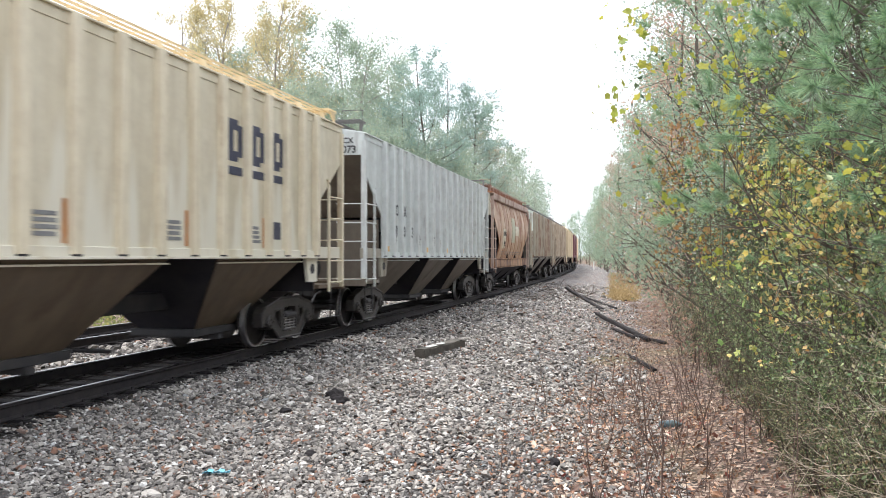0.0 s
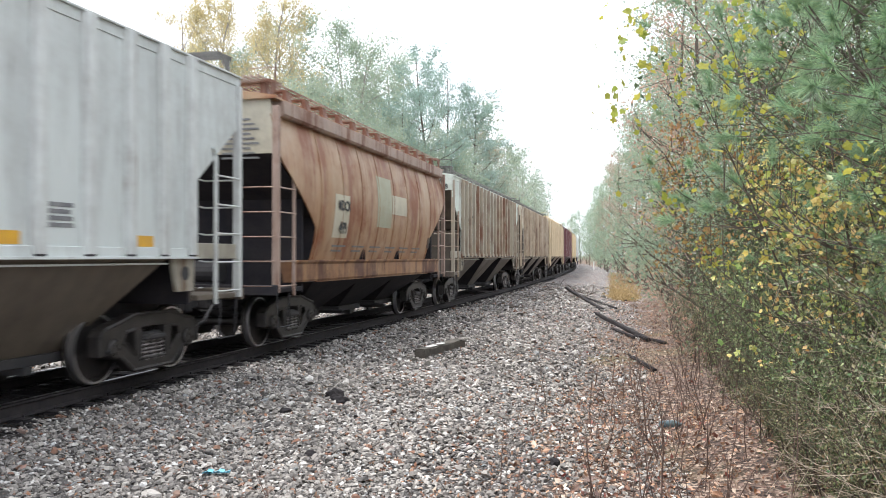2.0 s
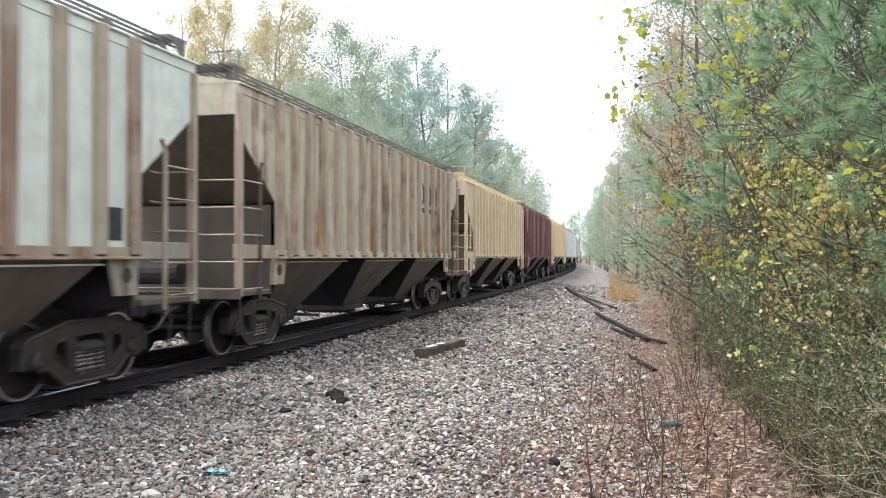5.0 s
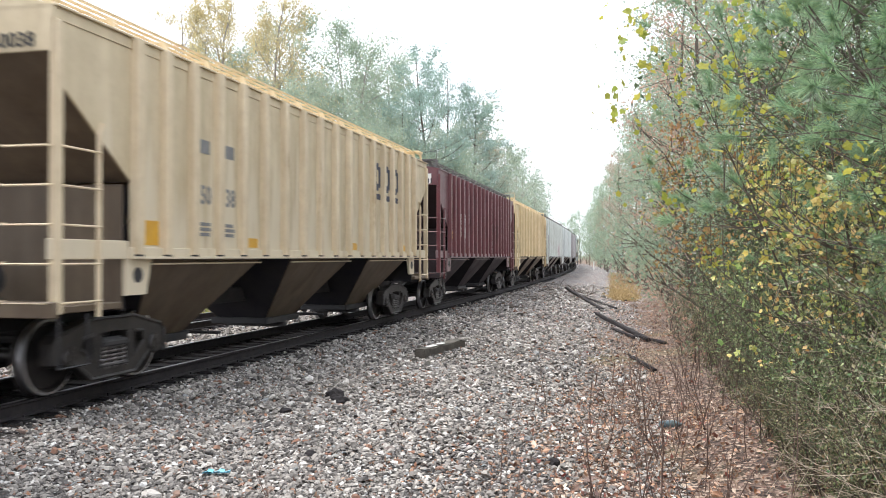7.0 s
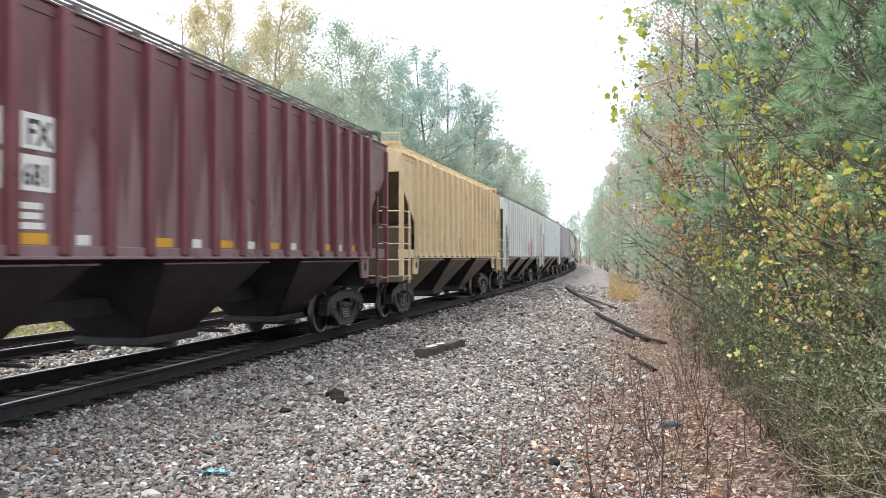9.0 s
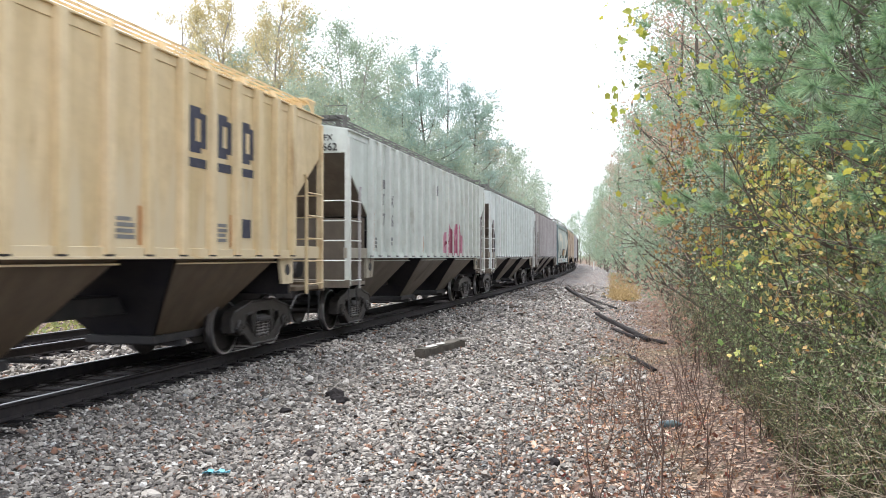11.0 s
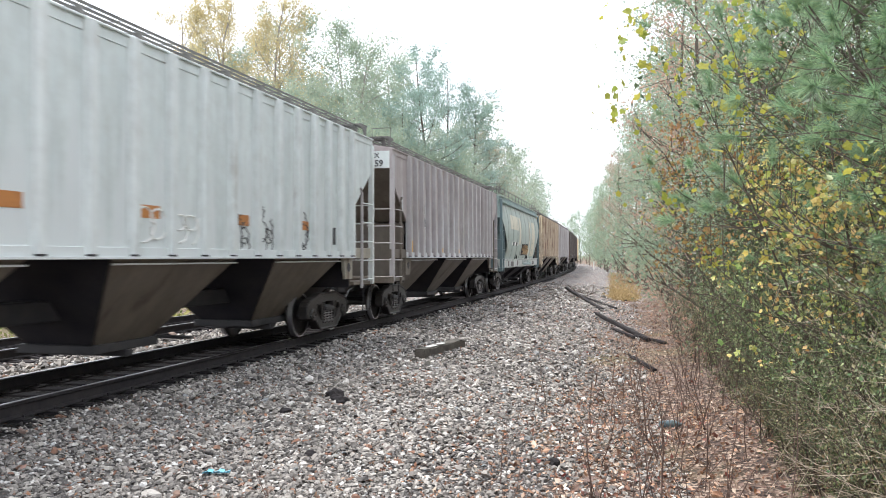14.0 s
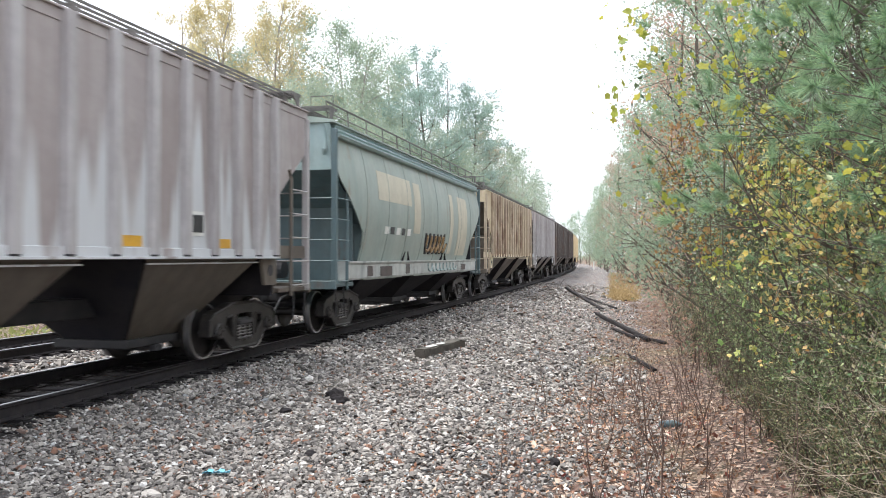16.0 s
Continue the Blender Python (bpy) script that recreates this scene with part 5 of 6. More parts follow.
        for k in (0, 4, 7, 10, 13):
            panel(car, "orange_patch", X, bay(k) - 0.22, bay(k) + 0.22, 2.15, 2.32 if k else 2.42, M_ORANGE, "faded orange patch")
        rng = random.Random(8)
        for k, yk in enumerate((bay(3) - 0.1, bay(3) + 0.1, bay(10) - 0.14, bay(10) + 0.08, bay(11) - 0.1, bay(11) + 0.12, bay(13), bay(13) + 0.05)):
            pts, a = [], rng.uniform(0, 6)
            for j in range(26):
                a += rng.uniform(-0.6, 1.3)
                pts.append((X + 0.006, yk + 0.13 * math.cos(a) + 0.004 * rng.uniform(-9, 9), 1.80 + 0.024 * j * (0.7 if k % 2 else 1) + 0.09 * math.sin(a)))
            part("graffiti", Shape().tube(pts, 0.009, 4), M_LETTER, car, "thin black spray scribble")
        for k, yk in enumerate((bay(7) - 0.1, bay(7) + 0.2, bay(8) - 0.12, bay(8) + 0.15)):
            a, pts = rng.uniform(0, 6), []
            for j in range(14):
                a += rng.uniform(0.2, 0.9)
                pts.append((X + 0.006, yk + 0.2 * math.cos(a), 1.98 + 0.018 * j + 0.16 * math.sin(a)))
            part("graffiti", Shape().tube(pts, 0.014, 4), M_WHITE, car, "white spray scribble")
        bars(car, X, bay(0) - 0.15, 2.05, 3, 0.06, M_LETTER, width=0.3)
        panel(car, "stencil_panel", X, bay(15) - 0.15, bay(15) + 0.15, 1.9, 2.25, M_LETTER, "black stencil panel")
    elif mark == "umber":
        for k in (0, 5, 8, 11, 14):
            panel(car, "reflector", X, bay(k) - 0.22, bay(k) + 0.22, 1.78, 1.92 if k else 2.1, M_YELLOW, "yellow reflector")
        panel(car, "stencil_panel", X, bay(13) - 0.17, bay(13) + 0.17, 1.95, 2.3, M_WHITE, "white stencil panel")
        panel(car, "stencil_panel", X + 0.006, bay(13) - 0.14, bay(13) + 0.14, 2.0, 2.25, M_LETTER, "black stencil panel")
        bars(car, X, bay(2) - 0.2, 2.9, 2, 0.25, M_MARK, width=0.45)
    elif mark == "sea":
        curved_patch(car, spec, "patch", -5.2, -2.2, 3.02, 3.72, M_OLDWHITE, "cream repainted band")
        for a, e2, z0 in ((2.6, 3.1, 1.75), (3.9, 5.4, 1.7), (-1.9, -1.2, 2.3)):
            curved_patch(car, spec, "patch", a, e2, z0, 3.7, M_OLDWHITE, "faded cream upright patch")
        for k, w in enumerate((0.5, 0.45, 0.5, 0.4, 0.45)):
            curved_patch(car, spec, "faded_mark", -4.6 + k * 0.52, -4.6 + k * 0.52 + w * 0.7, 2.22, 2.40, M_LETTER if k % 2 else M_WHITE, "faded stencilled mark", 0.010)
        rng = random.Random(3)

        def scrawl(y0, y1, z0, z1, skin, mat, label, thick, turns):
            """Sprayed loops running along the side."""
            pts = []
            for q in range(turns * 10 + 1):
                f = q / (turns * 10)
                z = z0 + (z1 - z0) * (0.5 + 0.5 * math.sin(f * turns * 6.283 + rng.uniform(-0.25, 0.25)))
                pts.append((skin(z), y0 + (y1 - y0) * f + 0.12 * math.cos(f * turns * 6.283), z))
            part("graffiti", Shape().tube(pts, thick, 5), mat, car, label)
        side, beam = (lambda z: bulge(spec, z) + 0.012), (lambda z: 1.53)
        scrawl(-0.6, 2.2, 1.75, 2.35, side, M_LETTER, "black spray paint outline", 0.035, 6)
        scrawl(-0.5, 2.1, 1.80, 2.28, side, M_OLDTAN, "tan spray paint letters", 0.055, 5)
        scrawl(-0.3, 3.6, 1.22, 1.46, beam, P["sea_chord"], "pale blue spray paint letters", 0.025, 8)
        for a, e2, z0, z1 in ((-5.9, -5.5, 1.2, 1.44), (-4.9, -3.9, 1.18, 1.42), (-2.6, -2.2, 1.2, 1.46), (4.6, 5.3, 1.2, 1.4)):
            panel(car, "sill_stain", 1.522, a, e2, z0, z1, P["dark"], "dark bare patch")
        for sx in (-1, 1):
            rail = Shape().tube([(sx * 1.26, -half + 0.2, 4.90), (sx * 1.26, half - 0.2, 4.90)], 0.022, 6).tube([(sx * 1.26, -half + 0.2, 4.68), (sx * 1.26, half - 0.2, 4.68)], 0.014, 5)
            part("roof_handrail", rail, M_GRATING, car, "grey tubular roof rail")
            for k in range(13):
                y = -half + 0.2 + k * (2 * half - 0.4) / 12
                part("rail_post", Shape().tube([(sx * 1.30, y, 4.44), (sx * 1.26, y, 4.90)], 0.018, 5), M_GRATING, car)
        brace = Shape().tube([(1.36, -half - 0.02, 4.4), (1.30, -half + 0.02, 3.9), (1.05, -half + 0.5, 3.35)], 0.05, 6)
        part("end_brace", brace, P["sea_chord"], car, "pale teal bent brace")
    # marks on the leading end
    ends = {"grey": ("MOCX", "481073"), "mint": ("NDYX", "820508"), "maroon": ("ITFX", "366681"), "bluish": ("ITFX", "37985"), "umber": ("ITFX", "88259"), "graffiti": ("ITFX", "87662"), "cream": ("", "50038")}
    if mark in ends:
        z = spec["eave"]
        if mark in ("bluish", "umber"):
            part("stencil_panel", Shape().box(-1.44, 1.44, -half - 0.005, -half, z - 0.49, z - 0.06), P["bluish"], car, "pale blue painted band")
        if mark == "maroon":
            part("stencil_panel", Shape().box(0.70, 1.28, -half - 0.005, -half, z - 0.46, z - 0.15), M_WHITE, car, "white stencil panel")
        for w, dz in zip(ends[mark], (0.23, 0.45)):
            if w:
                part("lettering", lettering(w, 0.23 if dz > 0.3 else 0.18, M_LETTER), None, car, "black stencilled lettering", at=pose(0.99, -half - 0.009, z - dz, 90, 0, 0))
    elif mark == "orange":
        for r in range(9):
            part("small_print", Shape().box(0.45, 1.0 + 0.25 * ((r * 7) % 3) / 3, -half + 0.07, -half + 0.078, 4.05 - 0.085 * r, 4.085 - 0.085 * r), M_MARK, car, "small stencilled print")


TRAIN = []
for spec in CARS:
    spec["length"] = spec["tail"] - spec["lead"]
    spec["eave"] += spec.pop("eave2", 0.0)
    made = build_hopper(spec) if spec["kind"] == "ribbed" else build_curved_hopper(spec)
    if spec["mark"]:
        build_marks(made, spec)
    TRAIN.append((made, (spec["lead"] + spec["tail"]) / 2))


def along(middle, t):
    """How far along the track a car's middle is at t seconds."""
    return middle - SPEED * (t - MID) - SLOWING * (t - MID) ** 2 / 2


# ---- plants ----
def turned(rng, k, flat=0.0):
    """k random rotation matrices."""
    q = rng.normal(size=(k, 4))
    q[:, 1:3] *= 1 - flat
    q /= np.linalg.norm(q, axis=1, keepdims=True)
    w, x, y, z = q.T
    return np.stack([np.stack([1 - 2 * (y * y + z * z), 2 * (x * y - z * w), 2 * (x * z + y * w)], 1),
                     np.stack([2 * (x * y + z * w), 1 - 2 * (x * x + z * z), 2 * (y * z - x * w)], 1),
                     np.stack([2 * (x * z - y * w), 2 * (y * z + x * w), 1 - 2 * (x * x + y * y)], 1)], 1)


def leaves(rng, centres, size, mat, name, shape="oval", flat=0.0, vary=0.35):
    """Many leaves, each its own small face, at the given centres."""
    k = len(centres)
    if shape == "oval":
        base, faces = np.array([(-0.5, 0, 0), (0, -0.28, 0.06), (0.5, 0, 0), (0, 0.28, 0.06)]), np.array([(0, 1, 2, 3)])
    elif shape == "star":
        ring = []
        for i in range(10):
            a = 2 * math.pi * i / 10 + math.pi / 2
            r = (0.52, 0.33)[i % 2] * (0.75 if i in (4, 6) else 1)
            ring.append((r * math.cos(a), r * math.sin(a), 0.07 * (i % 2) - 0.05 * abs(math.cos(a))))
        base = np.array([(0, 0, 0.06)] + ring)
        faces = np.array([(0, i, i + 1 if i < 10 else 1) for i in range(1, 11)])
    elif shape == "needle":
        base, faces = np.array([(-0.5, 0, 0), (0, -0.13, 0.03), (0.5, 0, 0), (0, 0.13, 0.03)]), np.array([(0, 1, 2, 3)])
    else:
        base, faces = np.array([(-0.5, 0, 0), (0, -0.035, 0), (0.5, 0, 0), (0, 0.035, 0)]), np.array([(0, 1, 2, 3)])
    sz = size * np.exp(rng.normal(0, vary, k))
    v = np.einsum("kij,nj->kni", turned(rng, k, flat), base) * sz[:, None, None] + centres[:, None]
    f = (faces[None] + len(base) * np.arange(k)[:, None, None]).reshape(-1, faces.shape[1])
    return raw_mesh(name, v.reshape(-1, 3), f, mat)


def needles(rng, tips, ways, per, length, mat, name, width=0.0035):
    """Tufts of long pine needles that fan out round each shoot."""
    k = len(tips) * per
    tip, way = np.repeat(tips, per, 0), np.repeat(ways, per, 0)
    start = tip - way * rng.uniform(0, 0.12, (k, 1))
    out = way * rng.uniform(0.35, 1.0, (k, 1)) + rng.normal(0, 0.42, (k, 3))
    out /= np.linalg.norm(out, axis=1, keepdims=True)
    ln = length * rng.uniform(0.6, 1.1, (k, 1))
    side = np.cross(out, rng.normal(size=(k, 3)))
    side *= width / np.linalg.norm(side, axis=1, keepdims=True)
    end = start + out * ln
    end[:, 2] -= 0.12 * ln[:, 0]
    v = np.stack([start - side, start + side, end], 1)
    return raw_mesh(name, v.reshape(-1, 3), np.arange(3 * k).reshape(-1, 3), mat)


def limb_points(rng, start, way, length, bend, n=5):
    pts, p, d = [Vector(start)], Vector(start), Vector(way).normalized()
    for _ in range(n):
        d = (d + Vector(rng.normal(0, bend, 3)) + Vector((0, 0, 0.05))).normalized()
        p = p + d * (length / n)
        pts.append(p.copy())
    return pts, d


def skeleton(rng, height, spread, thick, first, limbs, rise, subs=5, bend=0.14, lean=0.03, sides=5, ends=False):
    """A trunk with limbs and twigs: its wood, and the points and ways of its twigs."""
    wood = Shape()
    top, d = limb_points(rng, (0, 0, -0.25), (rng.normal(0, lean), rng.normal(0, lean), 1), height + 0.25, 0.05, 8)
    wood.tube(top, [thick * (1 - 0.88 * i / 8) * (1.25 if i == 0 else 1) for i in range(9)], 8)
    tips, ways = [top[-1]], [d]
    for i in range(limbs):
        h = first + (0.97 - first) * (i + rng.random()) / limbs
        k = min(7, int(h * 8))
        at = top[k].lerp(top[k + 1], h * 8 - k)
        a = i * 2.4 + rng.normal(0, 0.4)
        grown = (1 - (h - first) / (1 - first))
        length = spread * (0.35 + 0.65 * grown ** 0.7) * rng.uniform(0.75, 1.15)
        up = rise + 0.5 * (1 - grown)
        pts, d = limb_points(rng, at, (math.cos(a), math.sin(a), up), length, bend)
        r = thick * (1 - 0.85 * h) * 0.42
        wood.tube(pts, [r * (1 - 0.8 * j / 5) for j in range(6)], sides, False)
        tips.append(pts[-1])
        ways.append(d)
        for j in range(subs):
            w = rng.uniform(0.3, 0.98) * 5
            m = min(4, int(w))
            at2 = pts[m].lerp(pts[m + 1], w - m)
            out = (pts[m + 1] - pts[m]).normalized() + Vector(rng.normal(0, 0.6, 3)) + Vector((0, 0, 0.12))
            pts2, d2 = limb_points(rng, at2, out, length * rng.uniform(0.22, 0.45), bend, 3)
            wood.tube(pts2, [r * 0.4 * (1 - 0.7 * q / 3) for q in range(4)], 3, False)
            tips += [pts2[3]] if ends else [pts2[1], pts2[2], pts2[3]]
            ways += [d2] if ends else [d2, d2, d2]
    return wood, np.array(tips), np.array(ways)


def hardwood(seed, height, spread, thick, first, limbs, per, leaf, size, label, rise=0.6, puff=0.45, subs=6, shape="oval", name="tree", category="tree", group="", bark=None, flat=0.0):
    rng = np.random.default_rng(seed)
    wood, tips, ways = skeleton(rng, height, spread, thick, first, limbs, rise, subs)
    tree = thing(name, label, category, group)
    part("trunk", wood, bark or M_BARK, tree, smooth=True)
    c = np.repeat(tips, per, 0) + rng.normal(0, 1, (len(tips) * per, 3)) * puff * np.array([1, 1, 0.7])
    c = c[c[:, 2] > 0.15]
    part("crown", leaves(rng, c, size, leaf, "crown", shape, flat), None, tree)
    return tree


def pine(seed, height, spread, thick, first, limbs, per, length, leaf, label, width=0.0035, rise=0.25, group="", subs=6, lean=0.02):
    rng = np.random.default_rng(seed)
    wood, tips, ways = skeleton(rng, height, spread, thick, first, limbs, rise, subs, 0.12, lean, ends=length < 0.3)
    tree = thing("pine_tree", label, "pine tree", group)
    part("trunk", wood, M_BARK, tree, smooth=True)
    if length > 0.3:
        c = np.repeat(tips, per, 0) + rng.normal(0, 1, (len(tips) * per, 3)) * 0.34 * np.array([1, 1, 0.6])
        part("crown", leaves(rng, c, 0.19, leaf, "crown", "needle"), None, tree)
    else:
        part("crown", needles(rng, tips, ways, per, length, leaf, "crown", width), None, tree)
    return tree


# leaves beyond the tracks: distance haze is mixed into these pale colours
L_YELLOWING = leafy("haze_paled_yellowing_leaves", [(0.62, 0.49, 0.22), (0.50, 0.47, 0.28), (0.66, 0.54, 0.28), (0.46, 0.45, 0.29)], shine=0.62)
L_GREYGREEN = leafy("haze_paled_green_leaves", [(0.35, 0.45, 0.35), (0.42, 0.49, 0.36), (0.32, 0.42, 0.35), (0.45, 0.48, 0.36)], shine=0.62)
L_RUSSET = leafy("haze_paled_russet_green_leaves", [(0.33, 0.40, 0.29), (0.46, 0.36, 0.26), (0.32, 0.39, 0.30), (0.48, 0.39, 0.28)], shine=0.62)
L_PINE = leafy("haze_paled_pine_needles", [(0.27, 0.40, 0.35), (0.33, 0.44, 0.37), (0.24, 0.36, 0.32)], shine=0.58)
# wood edge leaves, lightened in colour to suggest haze along the ditch
L_EDGE = leafy("haze_lightened_edge_green_leaves", [(0.31, 0.43, 0.30), (0.39, 0.49, 0.33), (0.24, 0.36, 0.27), (0.45, 0.49, 0.34)], shine=0.56)
L_EDGERED = leafy("haze_lightened_edge_russet_leaves", [(0.36, 0.43, 0.31), (0.60, 0.37, 0.28), (0.54, 0.33, 0.27), (0.32, 0.40, 0.30), (0.62, 0.46, 0.35)], shine=0.56)
L_NEEDLE = leafy("fresh_pine_needles", [(0.27, 0.47, 0.28), (0.40, 0.60, 0.34), (0.09, 0.18, 0.12), (0.54, 0.70, 0.38), (0.16, 0.30, 0.19)], 0.35, 0.30)
L_GUM = leafy("yellow_and_green_autumn_leaves", [(0.90, 0.68, 0.16), (0.30, 0.50, 0.15), (0.92, 0.74, 0.26), (0.74, 0.38, 0.14), (0.24, 0.42, 0.13), (0.90, 0.60, 0.24), (0.28, 0.46, 0.15)], 0.35, 0.40)
L_LIME = leafy("lime_yellow_leaves", [(0.42, 0.46, 0.08), (0.55, 0.50, 0.09), (0.34, 0.44, 0.09)], 0.5, 0.55)
L_SHRUB = leafy("evergreen_shrub_leaves", [(0.05, 0.09, 0.042), (0.14, 0.24, 0.10), (0.34, 0.42, 0.18), (0.05, 0.085, 0.042), (0.42, 0.46, 0.24), (0.10, 0.18, 0.08)], 0.28, 0.25)
# leaf greens darkened to paint deep shade behind the saplings
L_DEEPSHADE = leafy("shade_darkened_shrub_leaves", [(0.06, 0.10, 0.05), (0.12, 0.18, 0.085), (0.075, 0.12, 0.06), (0.17, 0.20, 0.10)], 0.4, 0.35)
L_OLIVE = leafy("olive_and_straw_leaves", [(0.06, 0.09, 0.042), (0.17, 0.21, 0.09), (0.38, 0.33, 0.19), (0.05, 0.075, 0.036), (0.11, 0.15, 0.065), (0.28, 0.18, 0.10)], 0.42, 0.22)
L_ORANGE = leafy("orange_brown_oak_leaves", [(0.46, 0.23, 0.09), (0.34, 0.18, 0.08), (0.54, 0.33, 0.12), (0.30, 0.30, 0.10)], 0.5, 0.5)
L_FALLEN = leafy("fallen_dry_leaves", [(0.32, 0.15, 0.09), (0.14, 0.07, 0.055), (0.52, 0.28, 0.16), (0.46, 0.33, 0.25), (0.10, 0.05, 0.045), (0.70, 0.56, 0.44), (0.26, 0.06, 0.05)], 0.7, 0.1)
L_STRAW = leafy("straw_coloured_grass", [(0.46, 0.33, 0.16), (0.38, 0.26, 0.12), (0.54, 0.40, 0.20)], 0.7, 0.3)
L_GRASS = leafy("yellow_green_undergrowth", [(0.30, 0.31, 0.10), (0.20, 0.24, 0.09), (0.40, 0.36, 0.13), (0.16, 0.20, 0.07)], 0.6, 0.45)


def far_trees():
    """The wood beyond the second track and the wood edge along the ditch."""
    first = {
        "yellow": hardwood(1, 17, 5.2, 0.20, 0.36, 20, 26, L_YELLOWING, 0.105, "tall thin hardwood with yellowing sparse leaves", 0.75, 0.24, group="trees beyond the tracks", bark=M_FARBARK),
        "green": hardwood(2, 16, 5.6, 0.22, 0.22, 22, 30, L_GREYGREEN, 0.135, "leafy dull green hardwood tree", 0.6, 0.38, group="trees beyond the tracks", bark=M_FARBARK),
        "green2": hardwood(3, 15, 5.8, 0.20, 0.18, 22, 30, L_GREYGREEN, 0.135, "broad dull green hardwood tree", 0.5, 0.38, group="trees beyond the tracks", bark=M_FARBARK),
        "russet": hardwood(4, 14, 5.0, 0.18, 0.16, 22, 21, L_RUSSET, 0.14, "green and russet hardwood tree", 0.55, 0.33, group="trees beyond the tracks", bark=M_FARBARK),
        "pine": pine(5, 20, 5.4, 0.24, 0.46, 26, 30, 0.34, L_PINE, "tall pine with a bare trunk and open crown", 0.008, 0.3, "trees beyond the tracks"),
        "pine2": pine(6, 19, 5.2, 0.22, 0.34, 28, 26, 0.34, L_PINE, "tall dense green pine tree", 0.008, 0.25, "trees beyond the tracks"),
        "under": hardwood(7, 7.5, 3.2, 0.10, 0.06, 18, 24, L_GREYGREEN, 0.13, "low green understory tree", 0.5, 0.36, group="trees beyond the tracks", bark=M_FARBARK),
        "edge": hardwood(8, 11, 3.0, 0.13, 0.04, 26, 28, L_EDGERED, 0.075, "leafy green and russet tree at the wood edge", 0.55, 0.3, group="trees along the ditch"),
        "edge2": hardwood(9, 11, 2.8, 0.13, 0.03, 26, 32, L_EDGE, 0.075, "leafy green tree at the wood edge", 0.55, 0.33, group="trees along the ditch"),
        "far_edge": hardwood(11, 12, 3.2, 0.13, 0.03, 24, 9, L_EDGE, 0.17, "dense green tree far along the ditch", 0.55, 0.5, group="trees along the ditch"),
        "far_wood": hardwood(12, 16, 5.8, 0.2, 0.10, 22, 9, L_GREYGREEN, 0.24, "dull green tree far beyond the tracks", 0.55, 0.6, group="trees beyond the tracks", bark=M_FARBARK),
        "bare": hardwood(10, 11, 2.6, 0.10, 0.15, 28, 12, L_EDGERED, 0.075, "nearly bare grey tree with a few russet leaves", 0.7, 0.35, group="trees along the ditch"),
    }
    tall = {"yellow": 17, "green": 16, "green2": 15, "russet": 14, "pine": 20, "pine2": 19, "under": 7.5, "edge": 11, "edge2": 11, "bare": 11, "far_edge": 12, "far_wood": 16}
    rows = TREE_ROWS
    used = set()
    for i, (kind, s, l, h) in enumerate(rows):
        p = track(s, l, ground_height(s, l))
        k = h / tall[kind]
        turn = (i * 137.5) % 360
        ob = first[kind] if kind not in used else copy_thing(first[kind], pose(0, 0, 0))
        used.add(kind)
        ob.matrix_basis = pose(p.x, p.y, p.z, 0, 0, turn) @ Matrix.Diagonal((k, k, k, 1))


